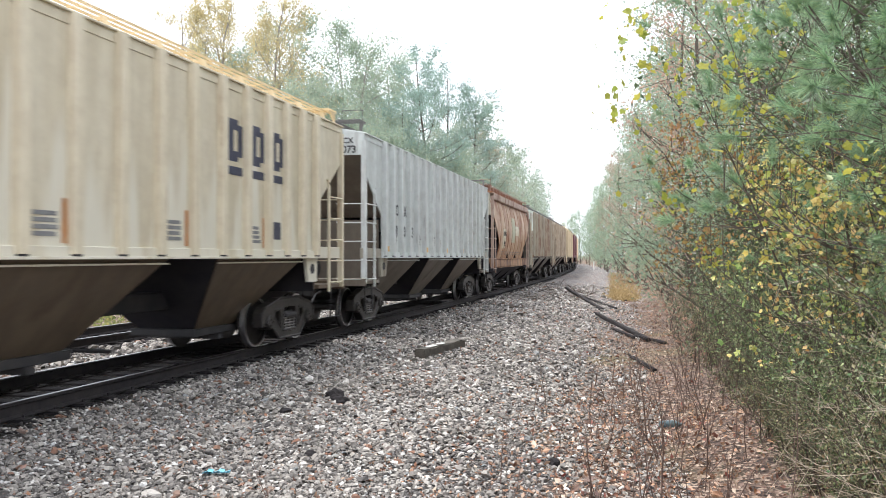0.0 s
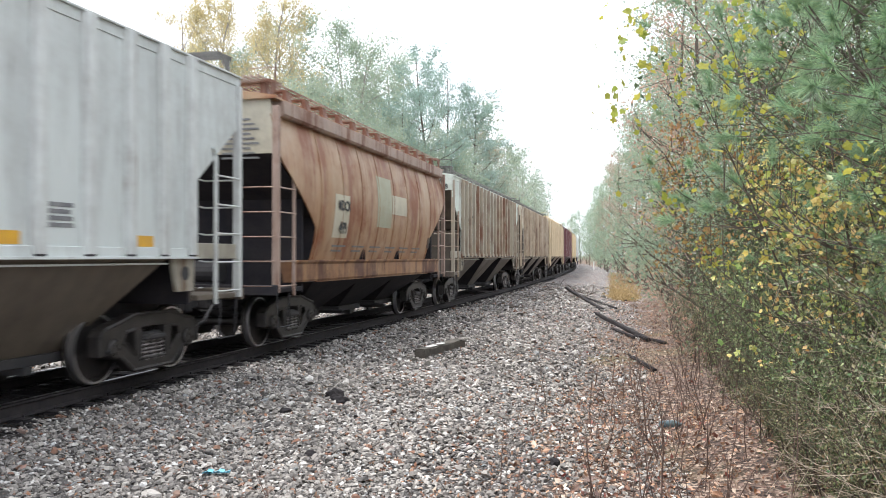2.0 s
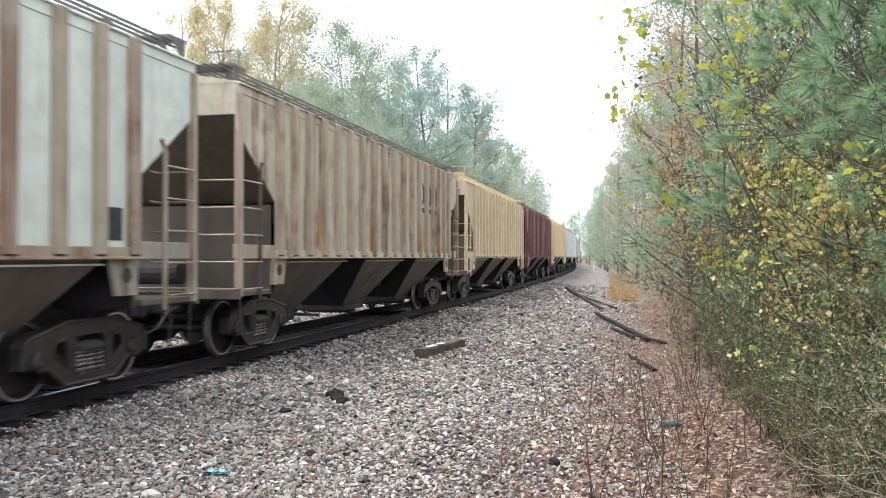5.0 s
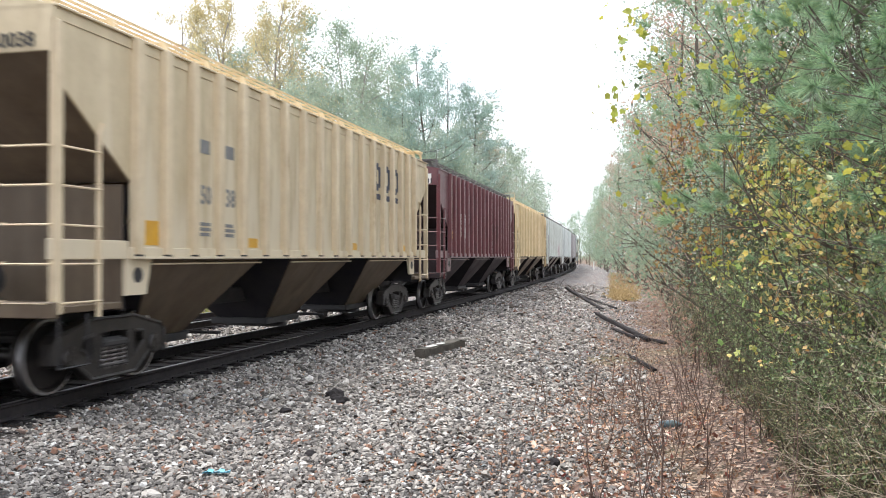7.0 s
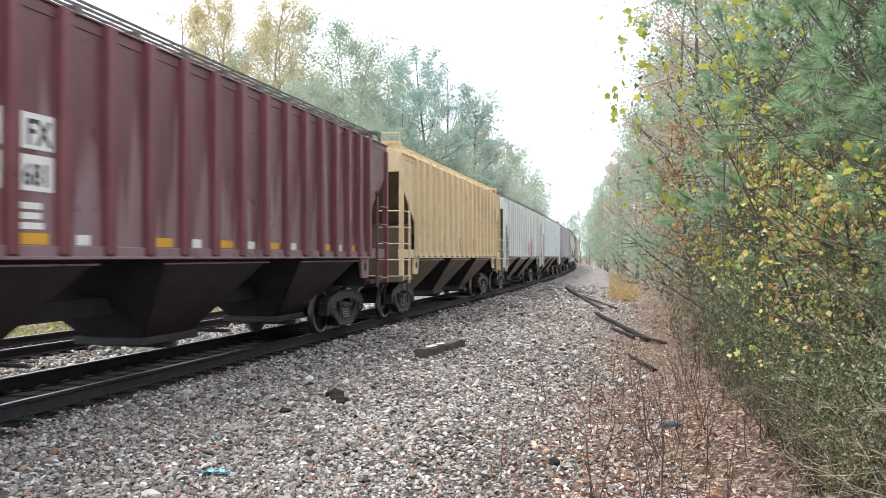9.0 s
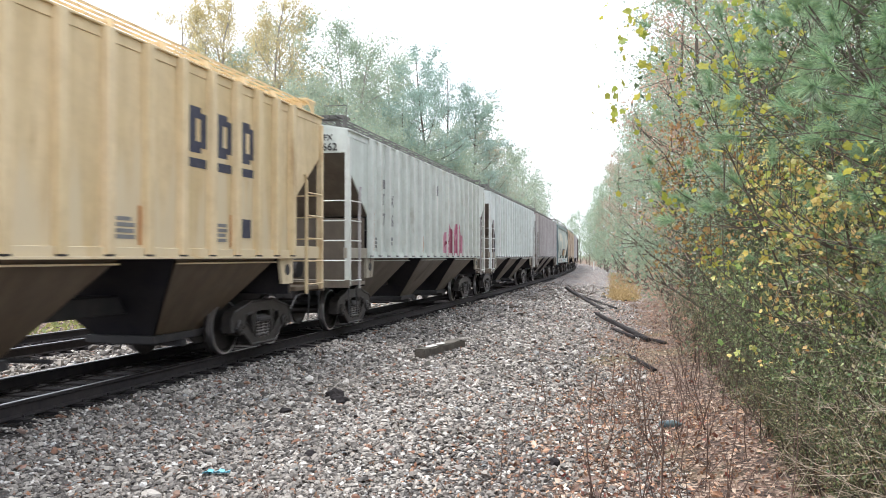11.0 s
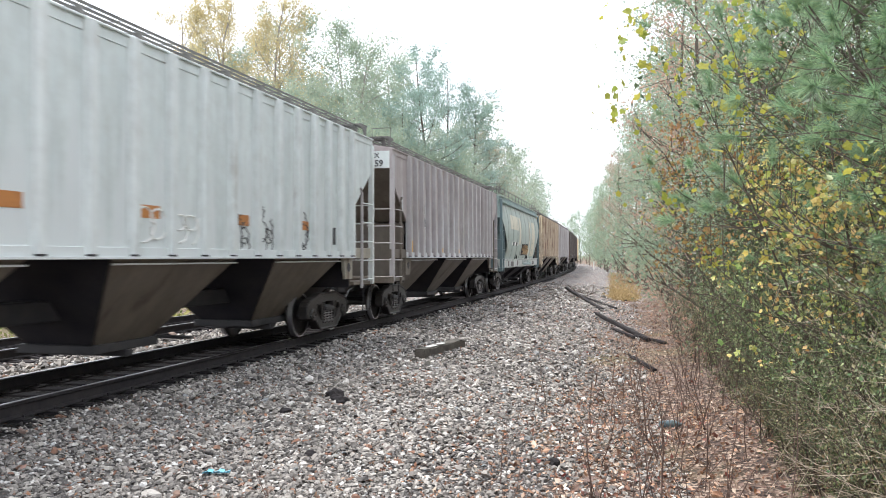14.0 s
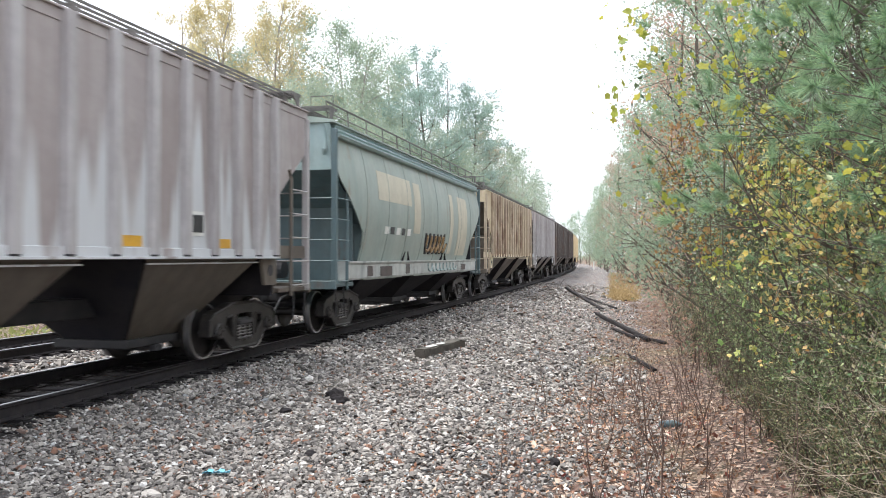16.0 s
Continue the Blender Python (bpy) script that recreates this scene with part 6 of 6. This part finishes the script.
TREE_ROWS = [
    ("yellow", 44.1, -18, 14.9),
    ("yellow", 42.3, -15, 15.6),
    ("yellow", 53.4, -19, 17),
    ("yellow", 50.6, -16, 17.6),
    ("yellow", 51.4, -14.5, 16.8),
    ("green", 62.4, -17, 18.5),
    ("green", 59.6, -14, 17.1),
    ("green", 63.9, -13, 19.2),
    ("green2", 85.5, -17, 20.8),
    ("pine2", 71.8, -12, 15.9),
    ("pine", 75, -10.5, 20.6),
    ("pine", 97.4, -13, 22.7),
    ("pine2", 97.1, -10.5, 21),
    ("far_wood", 126.1, -13, 23.3),
    ("green2", 43, -12, 11),
    ("under", 62, -11, 11.5),
    ("under", 74, -10.5, 11.5),
    ("under", 80, -10, 12),
    ("green2", 92, -11.5, 15.5),
    ("under", 94, -9, 10),
    ("under", 110, -8.6, 11),
    ("green", 47.9, -12, 11.5),
    ("under", 48.3, -10.5, 10.6),
    ("green2", 67.2, -15, 14.9),
    ("under", 56.2, -10, 11),
    ("green", 82.5, -15, 15.2),
    ("under", 67.7, -9.5, 10.2),
    ("green2", 98.3, -14, 16),
    ("under", 86.3, -9.5, 11.8),
    ("green2", 100.5, -9.5, 12.8),
    ("green", 50.1, -20, 14.3),
    ("green2", 44.9, -15, 12.1),
    ("russet", 108, -9, 17.9),
    ("far_wood", 125, -9.5, 18.3),
    ("far_wood", 140, -8.5, 19),
    ("far_wood", 155, -8, 18),
    ("far_wood", 175, -7.5, 18.5),
    ("far_wood", 195, -7.2, 18.5),
    ("far_wood", 220, -7, 19),
    ("under", 100, -8.5, 9.9),
    ("under", 118, -8, 10.5),
    ("far_wood", 138, -7.5, 10),
    ("far_wood", 165, -12, 20),
    ("far_wood", 250, -7, 19),
    ("far_edge", 185, 6.2, 14),
    ("far_edge", 215, 5.6, 14),
    ("far_edge", 250, 5.2, 15),
    ("far_edge", 290, 5, 16),
    ("far_wood", 290, -6.5, 19),
    ("far_wood", 330, -6, 19),
    ("far_wood", 370, -5, 19),
    ("far_wood", 410, -4, 19),
    ("far_wood", 450, -1, 20),
    ("edge2", 13, 12.2, 8.5),
    ("edge2", 19.5, 9.9, 9.2),
    ("edge", 26, 10, 11.5),
    ("edge2", 16, 11, 10),
    ("edge", 17, 12, 9.5),
    ("edge2", 21, 10.8, 10.5),
    ("bare", 25, 10.6, 11.5),
    ("edge2", 29, 9.4, 11.5),
    ("edge", 34, 9.7, 13),
    ("edge2", 39, 8.9, 12),
    ("edge2", 45, 9.4, 12),
    ("edge", 51, 9.1, 11.5),
    ("edge2", 58, 8.4, 12),
    ("bare", 66, 8, 12),
    ("edge2", 75, 8, 12.5),
    ("edge", 85, 7.5, 12.5),
    ("far_edge", 97, 7.4, 13),
    ("far_edge", 110, 7, 13),
    ("far_edge", 125, 5.9, 13.5),
    ("far_edge", 142, 6, 14),
    ("far_edge", 160, 5.7, 14),
    ("edge2", 20, 15, 12),
    ("edge2", 35, 15, 13.5),
    ("edge", 54, 12.8, 14),
    ("edge2", 80, 11.7, 14.5),
    ("far_edge", 235, 8, 14),
    ("far_edge", 272, 8.5, 15),
    ("far_edge", 320, 8, 16),
    ("far_edge", 345, 5.5, 16),
]
far_trees()


def bush(seed, high, spread, stems, twigs, per, leaf, size, label, puff=0.06, wood_mat=None, thick=0.011, low=0.12, shape="oval"):
    """A shrub of many stems from one root; its leaves sit in clumps along the twigs."""
    rng = np.random.default_rng(seed)
    wood, spots = Shape(), []
    for i in range(stems):
        a, lean = 2.4 * i, spread / high * rng.uniform(0.15, 1.1)
        pts, d = limb_points(rng, (rng.normal(0, 0.07), rng.normal(0, 0.07), -0.1), (math.cos(a) * lean, math.sin(a) * lean, 1), high * rng.uniform(0.6, 1.1), 0.13, 6)
        wood.tube(pts, [thick * (1 - 0.13 * q) for q in range(7)], 4, False)
        for _ in range(twigs):
            w = rng.uniform(low, 0.99) * 6
            m = min(5, int(w))
            out = (pts[m + 1] - pts[m]).normalized() * 0.5 + Vector(rng.normal(0, 0.6, 3))
            pts2, d2 = limb_points(rng, pts[m].lerp(pts[m + 1], w - m), out, high * rng.uniform(0.12, 0.32), 0.14, 4)
            wood.tube(pts2, [thick * 0.34, thick * 0.28, thick * 0.22, thick * 0.17, thick * 0.12], 3, False)
            spots += pts2[1:] + [pts2[2].lerp(pts2[3], 0.5)]
    spots = np.array(spots)
    c = np.repeat(spots, per, 0) + rng.normal(0, puff, (len(spots) * per, 3))
    shrub = thing("shrub", label, "shrub", "shrubs along the ditch")
    part("wood", wood, wood_mat or M_DARKTWIG, shrub, smooth=True)
    part("crown", leaves(rng, c, size, leaf, "crown", shape), None, shrub)
    return shrub


def thicket():
    """The pine, saplings and shrubs that lean over the ditch close by."""
    def put(ob, x, y, turn=0.0, k=1.0, tilt=0.0):
        l = x - CENTRE
        ob.matrix_basis = pose(x, y, ground_height(y, l), 0, tilt, 0) @ pose(0, 0, 0, 0, 0, turn) @ Matrix.Diagonal((k, k, k, 1))
        return ob

    def more(ob, places):
        for x, y, turn, k, *tilt in places:
            put(copy_thing(ob, pose(0, 0, 0)), x, y, turn, k, *tilt)
    near_pine = pine(21, 7.0, 3.0, 0.06, 0.16, 34, 230, 0.20, L_NEEDLE, "young pine with long soft green needles", 0.0019, 0.34, "saplings over the ditch", 8)
    put(near_pine, 2.85, 7.3)
    more(near_pine, ((3.1, 8.6, 140, 1.0), (2.9, 10.4, 250, 0.95), (3.4, 13.6, 30, 0.9), (3.2, 6.3, 310, 0.9), (2.5, 8.3, 200, 0.62)))
    gum = hardwood(22, 3.6, 1.35, 0.020, 0.42, 18, 2, L_GUM, 0.068, "young tree with yellow and green autumn leaves", 0.4, 0.13, 5, "star", "sapling", "sapling", "saplings over the ditch", M_DARKTWIG)
    put(gum, 1.75, 8.2, 0, 0.74)
    more(gum, ((1.95, 9.6, 160, 0.80), (1.75, 11.4, 250, 0.85), (2.1, 13.6, 20, 0.95), (2.4, 9.4, 100, 0.6)))
    lime = hardwood(23, 4.6, 1.7, 0.020, 0.55, 8, 2, L_LIME, 0.070, "slim sapling with a few lime yellow leaves", 0.35, 0.10, 4, "star", "sapling", "sapling", "saplings over the ditch", M_DARKTWIG)
    put(lime, 1.9, 8.8, 0, 0.95, -17)
    more(lime, ((2.2, 8.4, 200, 1.12, -13), (1.6, 9.4, 80, 0.7, -6), (1.72, 4.3, 120, 0.66, -5)))
    oak = hardwood(24, 5.0, 1.6, 0.04, 0.2, 20, 4, L_ORANGE, 0.075, "oak sapling with orange brown leaves", 0.5, 0.16, 5, "star", "sapling", "sapling", "saplings over the ditch", M_DARKTWIG)
    put(oak, 2.0, 18.0)
    more(oak, ((2.5, 14.2, 100, 0.95), (2.4, 10.8, 30, 0.65), (1.4, 25.0, 190, 1.2), (2.2, 21.0, 280, 1.25)))
    shrub = bush(25, 2.5, 1.2, 16, 17, 7, L_SHRUB, 0.027, "dense glossy evergreen shrub beside the ditch", 0.055)
    put(shrub, 2.35, 6.9)
    more(shrub, ((2.9, 6.5, 50, 1.15), (2.7, 8.0, 110, 1.2), (2.5, 9.6, 230, 1.2), (2.4, 11.2, 290, 1.2), (1.85, 7.5, 20, 0.72), (1.8, 8.5, 80, 0.7), (1.75, 9.6, 140, 0.7), (1.7, 12.2, 260, 0.9), (1.7, 14.0, 320, 0.95),
                 (1.6, 16.2, 45, 1.0), (2.0, 6.4, 170, 0.8)))
    tall_shrub = bush(27, 4.8, 1.7, 16, 20, 8, L_DEEPSHADE, 0.055, "tall dense evergreen shrub behind the saplings", 0.12, None, 0.022, 0.05)
    put(tall_shrub, 4.0, 8.4)
    more(tall_shrub, ((3.7, 10.0, 80, 1.1), (3.4, 12.5, 130, 1.1), (3.2, 15.5, 200, 1.15), (3.0, 18.5, 260, 1.2), (2.5, 23.5, 320, 1.0), (2.0, 30.0, 100, 1.0), (4.6, 7.6, 15, 1.15), (2.7, 17.0, 170, 0.7), (2.7, 14.5, 220, 0.7),
                      (5.0, 9.6, 40, 1.4), (4.6, 12.0, 190, 1.5)))
    olive = bush(26, 1.8, 1.0, 14, 14, 6, L_OLIVE, 0.025, "straggly olive shrub with dark twigs", 0.05)
    put(olive, 1.95, 6.7)
    more(olive, ((2.3, 6.2, 60, 1.0), (1.55, 7.7, 120, 0.62), (1.45, 8.6, 180, 0.58), (1.45, 9.5, 240, 0.62), (1.4, 10.8, 300, 0.62), (1.4, 12.6, 20, 0.7), (1.3, 15.0, 80, 0.8), (2.7, 5.9, 200, 1.1), (1.2, 18.0, 100, 0.9),
                 (1.7, 6.9, 30, 0.66), (1.0, 22.0, 10, 1.0), (1.75, 6.2, 250, 0.75), (2.1, 7.4, 330, 0.9)))

    # bare brush: dead twigs that stick out over the slope
    def bare(seed, h, label, mat):
        r = np.random.default_rng(seed)
        wood, tips, ways = skeleton(r, h, h * 0.5, 0.013, 0.08, 26, 0.45, 8, 0.09, 0.10, 4)
        return thing("bare_bush", label, "bush", "bare brush along the ditch", data=wood.mesh("bare_bush", mat, True))
    pale = bare(32, 2.4, "bare bush of pale dry twigs", M_TWIG)
    put(pale, 2.0, 6.9)
    more(pale, ((2.5, 6.4, 90, 0.9), (1.6, 8.7, 260, 0.6)))
    brown = bare(33, 2.0, "bare bush of dark brown twigs", M_DARKTWIG)
    put(brown, 1.5, 10.0)
    more(brown, ((1.7, 10.8, 10, 1.5), (1.6, 15.2, 280, 1.6), (1.3, 12.0, 90, 0.9), (1.2, 14.0, 160, 0.9), (1.1, 16.5, 230, 0.9), (0.9, 19.0, 300, 1.0), (1.5, 8.8, 45, 0.7), (0.8, 22.5, 70, 1.0), (0.5, 27.0, 20, 1.1),
                 (1.2, 24.0, 220, 1.2), (1.0, 13.2, 330, 0.7), (0.9, 17.4, 120, 0.8), (0.7, 20.5, 200, 0.9), (1.25, 10.6, 270, 0.6)))

    # long whips that arch out over the ditch
    def whips(seed, mat, label, reach, count, thick):
        r = np.random.default_rng(seed)
        sh = Shape()
        for _ in range(count):
            way = (-1.0, r.normal(0, 0.75), r.normal(0.15, 0.55))
            pts, d = limb_points(r, (r.normal(0, 0.12), r.normal(0, 0.2), abs(r.normal(0.35, 0.35))), way, reach * r.uniform(0.5, 1.1), 0.07, 7)
            sh.tube(pts, [thick * (1 - 0.1 * j) for j in range(8)], 4, False)
            for _k in range(r.integers(3, 7)):
                m = r.integers(2, 7)
                p2, _d = limb_points(r, pts[m].lerp(pts[m + 1], r.random()), Vector(d) + Vector(r.normal(0, 0.55, 3)), reach * r.uniform(0.12, 0.4), 0.05, 4)
                sh.tube(p2, [thick * 0.5, thick * 0.42, thick * 0.34, thick * 0.26, thick * 0.2], 3, False)
        return thing("bare_bush", label, "bush", "bare brush along the ditch", data=sh.mesh("bare_bush", mat, True))
    pale_whip = whips(34, M_TWIG, "bare bush of long pale arching twigs", 1.3, 6, 0.0056)
    dark_whip = whips(35, M_DARKTWIG, "bare bush of long dark arching branches", 2.3, 4, 0.009)
    put(pale_whip, 1.8, 6.9)
    put(dark_whip, 2.1, 7.8)

    def lifted(ob, x, y, up, turn, k):
        """On its own stem of brush, rooted on the bank."""
        ob.matrix_basis = pose(x, y, ground_height(y, x - CENTRE) + up, 0, 0, turn) @ Matrix.Diagonal((k, k, k, 1))
    for x, y, up, t, k in ((1.9, 7.3, 0.4, 20, 0.9), (1.8, 7.7, 0.1, -15, 0.9), (2.0, 8.2, 0.9, 10, 1.0), (1.9, 8.8, 0.3, -30, 1.0), (2.1, 8.5, 1.3, 5, 1.1), (1.9, 7.0, 0.7, -10, 0.8), (2.2, 9.2, 1.6, 0, 1.2), (1.8, 7.9, 0.6, 35, 0.9),
                           (1.75, 5.6, 0.2, 15, 0.7), (1.8, 5.4, 0.7, -20, 0.7), (1.6, 5.8, 0.0, 40, 0.65), (1.9, 5.6, 1.1, 5, 0.75), (1.7, 6.2, 0.4, -12, 0.8)):
        lifted(copy_thing(pale_whip, pose(0, 0, 0)), x, y, up, t, k)
    for x, y, up, t, k in ((2.4, 9.0, 1.2, 5, 0.9), (2.2, 7.0, 0.9, -8, 0.8), (2.3, 7.6, 1.7, 12, 0.85)):
        lifted(copy_thing(dark_whip, pose(0, 0, 0)), x, y, up, t, k)


thicket()


def weeds():
    rng = np.random.default_rng(41)
    sh = Shape()
    for i in range(92):
        s = rng.uniform(5.6, 16)
        l = (7.45 + rng.normal(0, 0.7) if i % 2 else 8.25 + rng.normal(0, 0.3)) + 0.03 * (s - 8)
        h = rng.uniform(0.4, 1.3) * (0.6 if l < 6.6 else 1)
        pts, d = limb_points(rng, track(s, l, ground_height(s, l) - 0.02), (rng.normal(0, 0.22), rng.normal(0, 0.22), 1), h, 0.12, 4)
        thick = 1.7 if i % 5 == 0 else 1.0
        sh.tube(pts, [0.006 * thick, 0.005 * thick, 0.0045 * thick, 0.0035, 0.002], 4, False)
        for k in range(rng.integers(2, 8)):
            at = pts[1].lerp(pts[4], rng.random())
            p2, _d = limb_points(rng, at, (rng.normal(0, 0.5), rng.normal(0, 0.5), 0.8), h * rng.uniform(0.15, 0.4), 0.1, 2)
            sh.tube(p2, [0.0025, 0.002, 0.0015], 3, False)
    thing("dry_weeds", "thin reddish brown dry weed stems on the slope", "weeds", kind="stuff", data=sh.mesh("dry_weeds", M_WEED))
    c = []
    for _ in range(17000):
        s = rng.uniform(4.8, 45) if rng.random() < 0.6 else rng.uniform(4.8, 14)
        l = rng.normal(7.9, 1.1) if rng.random() < 0.9 else rng.uniform(1.2, 7)
        c.append(track(s, l, ground_height(s, l) + 0.02 + 0.02 * rng.random()))
    thing("fallen_leaves", "brown and orange dry leaves fallen on the slope", "leaves", kind="stuff", data=leaves(rng, np.array(c), 0.046, L_FALLEN, "fallen_leaves", "oval", 0.5, 0.4))
    c = []
    for _ in range(26000):
        s = 20 + 150 * rng.random() ** 1.5
        l = rng.uniform(8.6, 13) - 0.9 * min(1, max(0, (s - 40) / 40))
        c.append(track(s, l, ground_height(s, l) + rng.random() ** 1.5 * (0.4 + 0.55 * (l - 7.6))))
    for _ in range(9000):
        s, l = rng.uniform(150, 350), rng.uniform(4.6, 12)
        c.append(track(s, l, ground_height(s, l) + rng.random() * 4.5 * min(1, (l - 4) / 3)))
    thing("brush", "low green and brown brush under the wood edge", "undergrowth", kind="stuff", data=leaves(rng, np.array(c), 0.12, L_EDGERED, "brush", "oval"))
    c = []
    for _ in range(9000):
        s, l = rng.uniform(44, 105), rng.normal(6.9, 0.4)
        c.append(track(s, l, ground_height(s, l) + 0.15 * rng.random() + 0.1))
    thing("dry_grass", "straw-coloured dry grass on the bank", "grass", kind="stuff", data=leaves(rng, np.array(c), 0.45, L_STRAW, "dry_grass", "blade", 0.2))
    c = []
    for _ in range(16000):
        s, l = rng.uniform(6, 90), rng.uniform(-13, -7.0)
        c.append(track(s, l, ground_height(s, l) + rng.random() ** 1.6 * (0.25 + 0.18 * (-7 - l))))
    thing("undergrowth", "yellow-green undergrowth beyond the second track", "undergrowth", kind="stuff", data=leaves(rng, np.array(c), 0.16, L_GRASS, "undergrowth", "oval"))


weeds()


# ---- loose things on the stones ----
def old_timber(name, label, a, c, w, h, mat, group=""):
    """A squared old timber lying from a to c, its edges split and worn."""
    a, c = Vector(a), Vector(c)
    n = (c - a).length
    rng = random.Random(int(n * 100))
    bm = bmesh.new()
    bmesh.ops.create_cube(bm, size=1, matrix=Matrix.Translation((0, 0, h / 2)) @ Matrix.Diagonal((w, n, h, 1)))
    bmesh.ops.subdivide_edges(bm, edges=[e for e in bm.edges if abs((e.verts[0].co - e.verts[1].co).y) > 0.1], cuts=9)
    bmesh.ops.bevel(bm, geom=[e for e in bm.edges if e.calc_face_angle(0) > 1], offset=0.018, segments=2, affect="EDGES")
    for v in bm.verts:
        v.co += Vector((rng.uniform(-1, 1), 0, rng.uniform(-1, 1))) * 0.010
    me = bpy.data.meshes.new(name)
    bm.to_mesh(me)
    bm.free()
    me.materials.append(mat)
    d = c - a
    m = Matrix.Translation((a + c) / 2) @ d.to_track_quat("Y", "Z").to_matrix().to_4x4()
    return thing(name, label, "timber", group, data=me, at=m)


def on_ground(x, y, up=0.0):
    l = x - CENTRE + max(y, 0) ** 2 / (2 * BEND)
    return (x, y, ground_height(y, l) + up)


tie_block = old_timber("timber_block", "short squared length of weathered tie on the stones", on_ground(-4.42, 16.0), on_ground(-4.02, 17.9), 0.23, 0.19, M_OLDTIE)
part("worn_patch", Shape().box(-0.05, 0.07, -0.62, -0.30, 0.185, 0.203, 0.006).box(-0.06, 0.05, -0.12, 0.10, 0.185, 0.202, 0.006), M_WHITE, tie_block, "pale worn patches")
for a, c, w in (((-4.9, 50.0), (-1.95, 34.5), 0.15), ((-2.1, 32.6), (-0.10, 23.9), 0.14), ((-3.6, 44), (-1.5, 37), 0.13), ((-1.2, 27.0), (-0.5, 24.4), 0.10), ((-0.45, 19.6), (0.05, 17.9), 0.09), ((-0.5, 25.0), (0.35, 23.2), 0.09)):
    old_timber("old_timber", "dark rotting timber lying along the ditch", on_ground(*a, 0.02), on_ground(*c, 0.02), w, w * 0.8, M_TIE, "timbers along the ditch")
debris = Shape()
_rng = np.random.default_rng(77)
for _k in range(34):
    _p = on_ground(-4.2 + _rng.normal(0, 0.8), 42 + _rng.normal(0, 5), 0.05)
    _q, _d = limb_points(_rng, _p, (_rng.normal(), _rng.normal(), abs(_rng.normal(0, 0.35))), _rng.uniform(0.35, 1.1), 0.12, 3)
    debris.tube(_q, [0.026, 0.02, 0.015, 0.008], 4, False)
thing("brushwood_pile", "pile of dead dark branches on the stones", "brushwood", kind="stuff", data=debris.mesh("brushwood_pile", M_DARKTWIG))


def lump(name, label, category, x, y, size, mat, seed, squash=0.7):
    bm = bmesh.new()
    bmesh.ops.create_icosphere(bm, subdivisions=2, radius=size)
    for v in bm.verts:
        v.co *= 1 + 0.45 * noise.noise(v.co / size * 1.3 + Vector((seed, 0, 0)))
        v.co.z *= squash
    me = bpy.data.meshes.new(name)
    bm.to_mesh(me)
    bm.free()
    me.materials.append(mat)
    return thing(name, label, category, "lumps on the stones", data=me, at=pose(*on_ground(x, y, size * 0.35), 0, 0, seed * 50))


for i, (x, y, r) in enumerate(((-4.25, 11.0, 0.13), (-4.1, 10.75, 0.10), (-4.42, 9.75, 0.085), (-4.05, 10.85, 0.07), (-1.05, 9.3, 0.08), (-3.35, 8.0, 0.06), (-2.4, 10.6, 0.06))):
    lump("dark_lump", "dark broken lump of wood on the stones", "debris", x, y, r, M_TIE, i + 1)
M_BLUE = plain("torn_blue_plastic", (0.10, 0.42, 0.55), (0.30, 0.60, 0.70), 6, 0.35)
scrap = Shape()
for i in range(5):
    scrap.add([(0.05 * i, -0.03, 0.02 + 0.015 * (i % 2)), (0.05 * i + 0.05, -0.03, 0.02 + 0.015 * ((i + 1) % 2)), (0.05 * i + 0.05, 0.04, 0.03), (0.05 * i, 0.05, 0.04 * (i % 2)),
               (0.05 * i, -0.03, 0.014), (0.05 * i + 0.05, -0.03, 0.014), (0.05 * i + 0.05, 0.04, 0.02), (0.05 * i, 0.05, 0.01)], [(0, 1, 2, 3), (7, 6, 5, 4)])
thing("plastic_scrap", "torn bright blue plastic scrap on the stones", "litter", data=scrap.mesh("plastic_scrap", M_BLUE), at=pose(*on_ground(-3.98, 6.98, 0.03), 0, 0, 20))
bottle = Shape().ring([(-0.16, 0.0), (-0.16, 0.05), (-0.14, 0.06), (0.06, 0.06), (0.12, 0.025), (0.16, 0.022), (0.16, 0.0)], n=14)
thing("plastic_bottle", "dull blue-grey plastic bottle in the ditch", "bottle", data=bottle.mesh("plastic_bottle", plain("dull_blue_plastic", (0.06, 0.10, 0.12), (0.16, 0.20, 0.21), 9, 0.3), True), at=pose(*on_ground(0.25, 12.2, 0.06), 0, 0, 25))
post = thing("marker_post", "short white marker post beside the track", "post", at=pose(*on_ground(-8.9, 135.0)))
part("shaft", Shape().box(-0.09, 0.09, -0.09, 0.09, -0.2, 1.25, 0.015), M_WHITE, post)
part("cap", Shape().box(-0.11, 0.11, -0.11, 0.11, 1.25, 1.33, 0.02), M_WHITE, post)


# ---- what moves ----
def motions():
    for car, middle in TRAIN:
        walk(car, [(0.5 * k, on_track(along(middle, 0.5 * k))) for k in range(33)])
    start = along(0, 0)
    for car, wheel in WHEELSETS:
        base = wheel.location.copy()
        walk(wheel, [(k / 30, pose(base.x, base.y, base.z, math.degrees((start - along(0, k / 30)) / 0.457))) for k in range(481)])


motions()
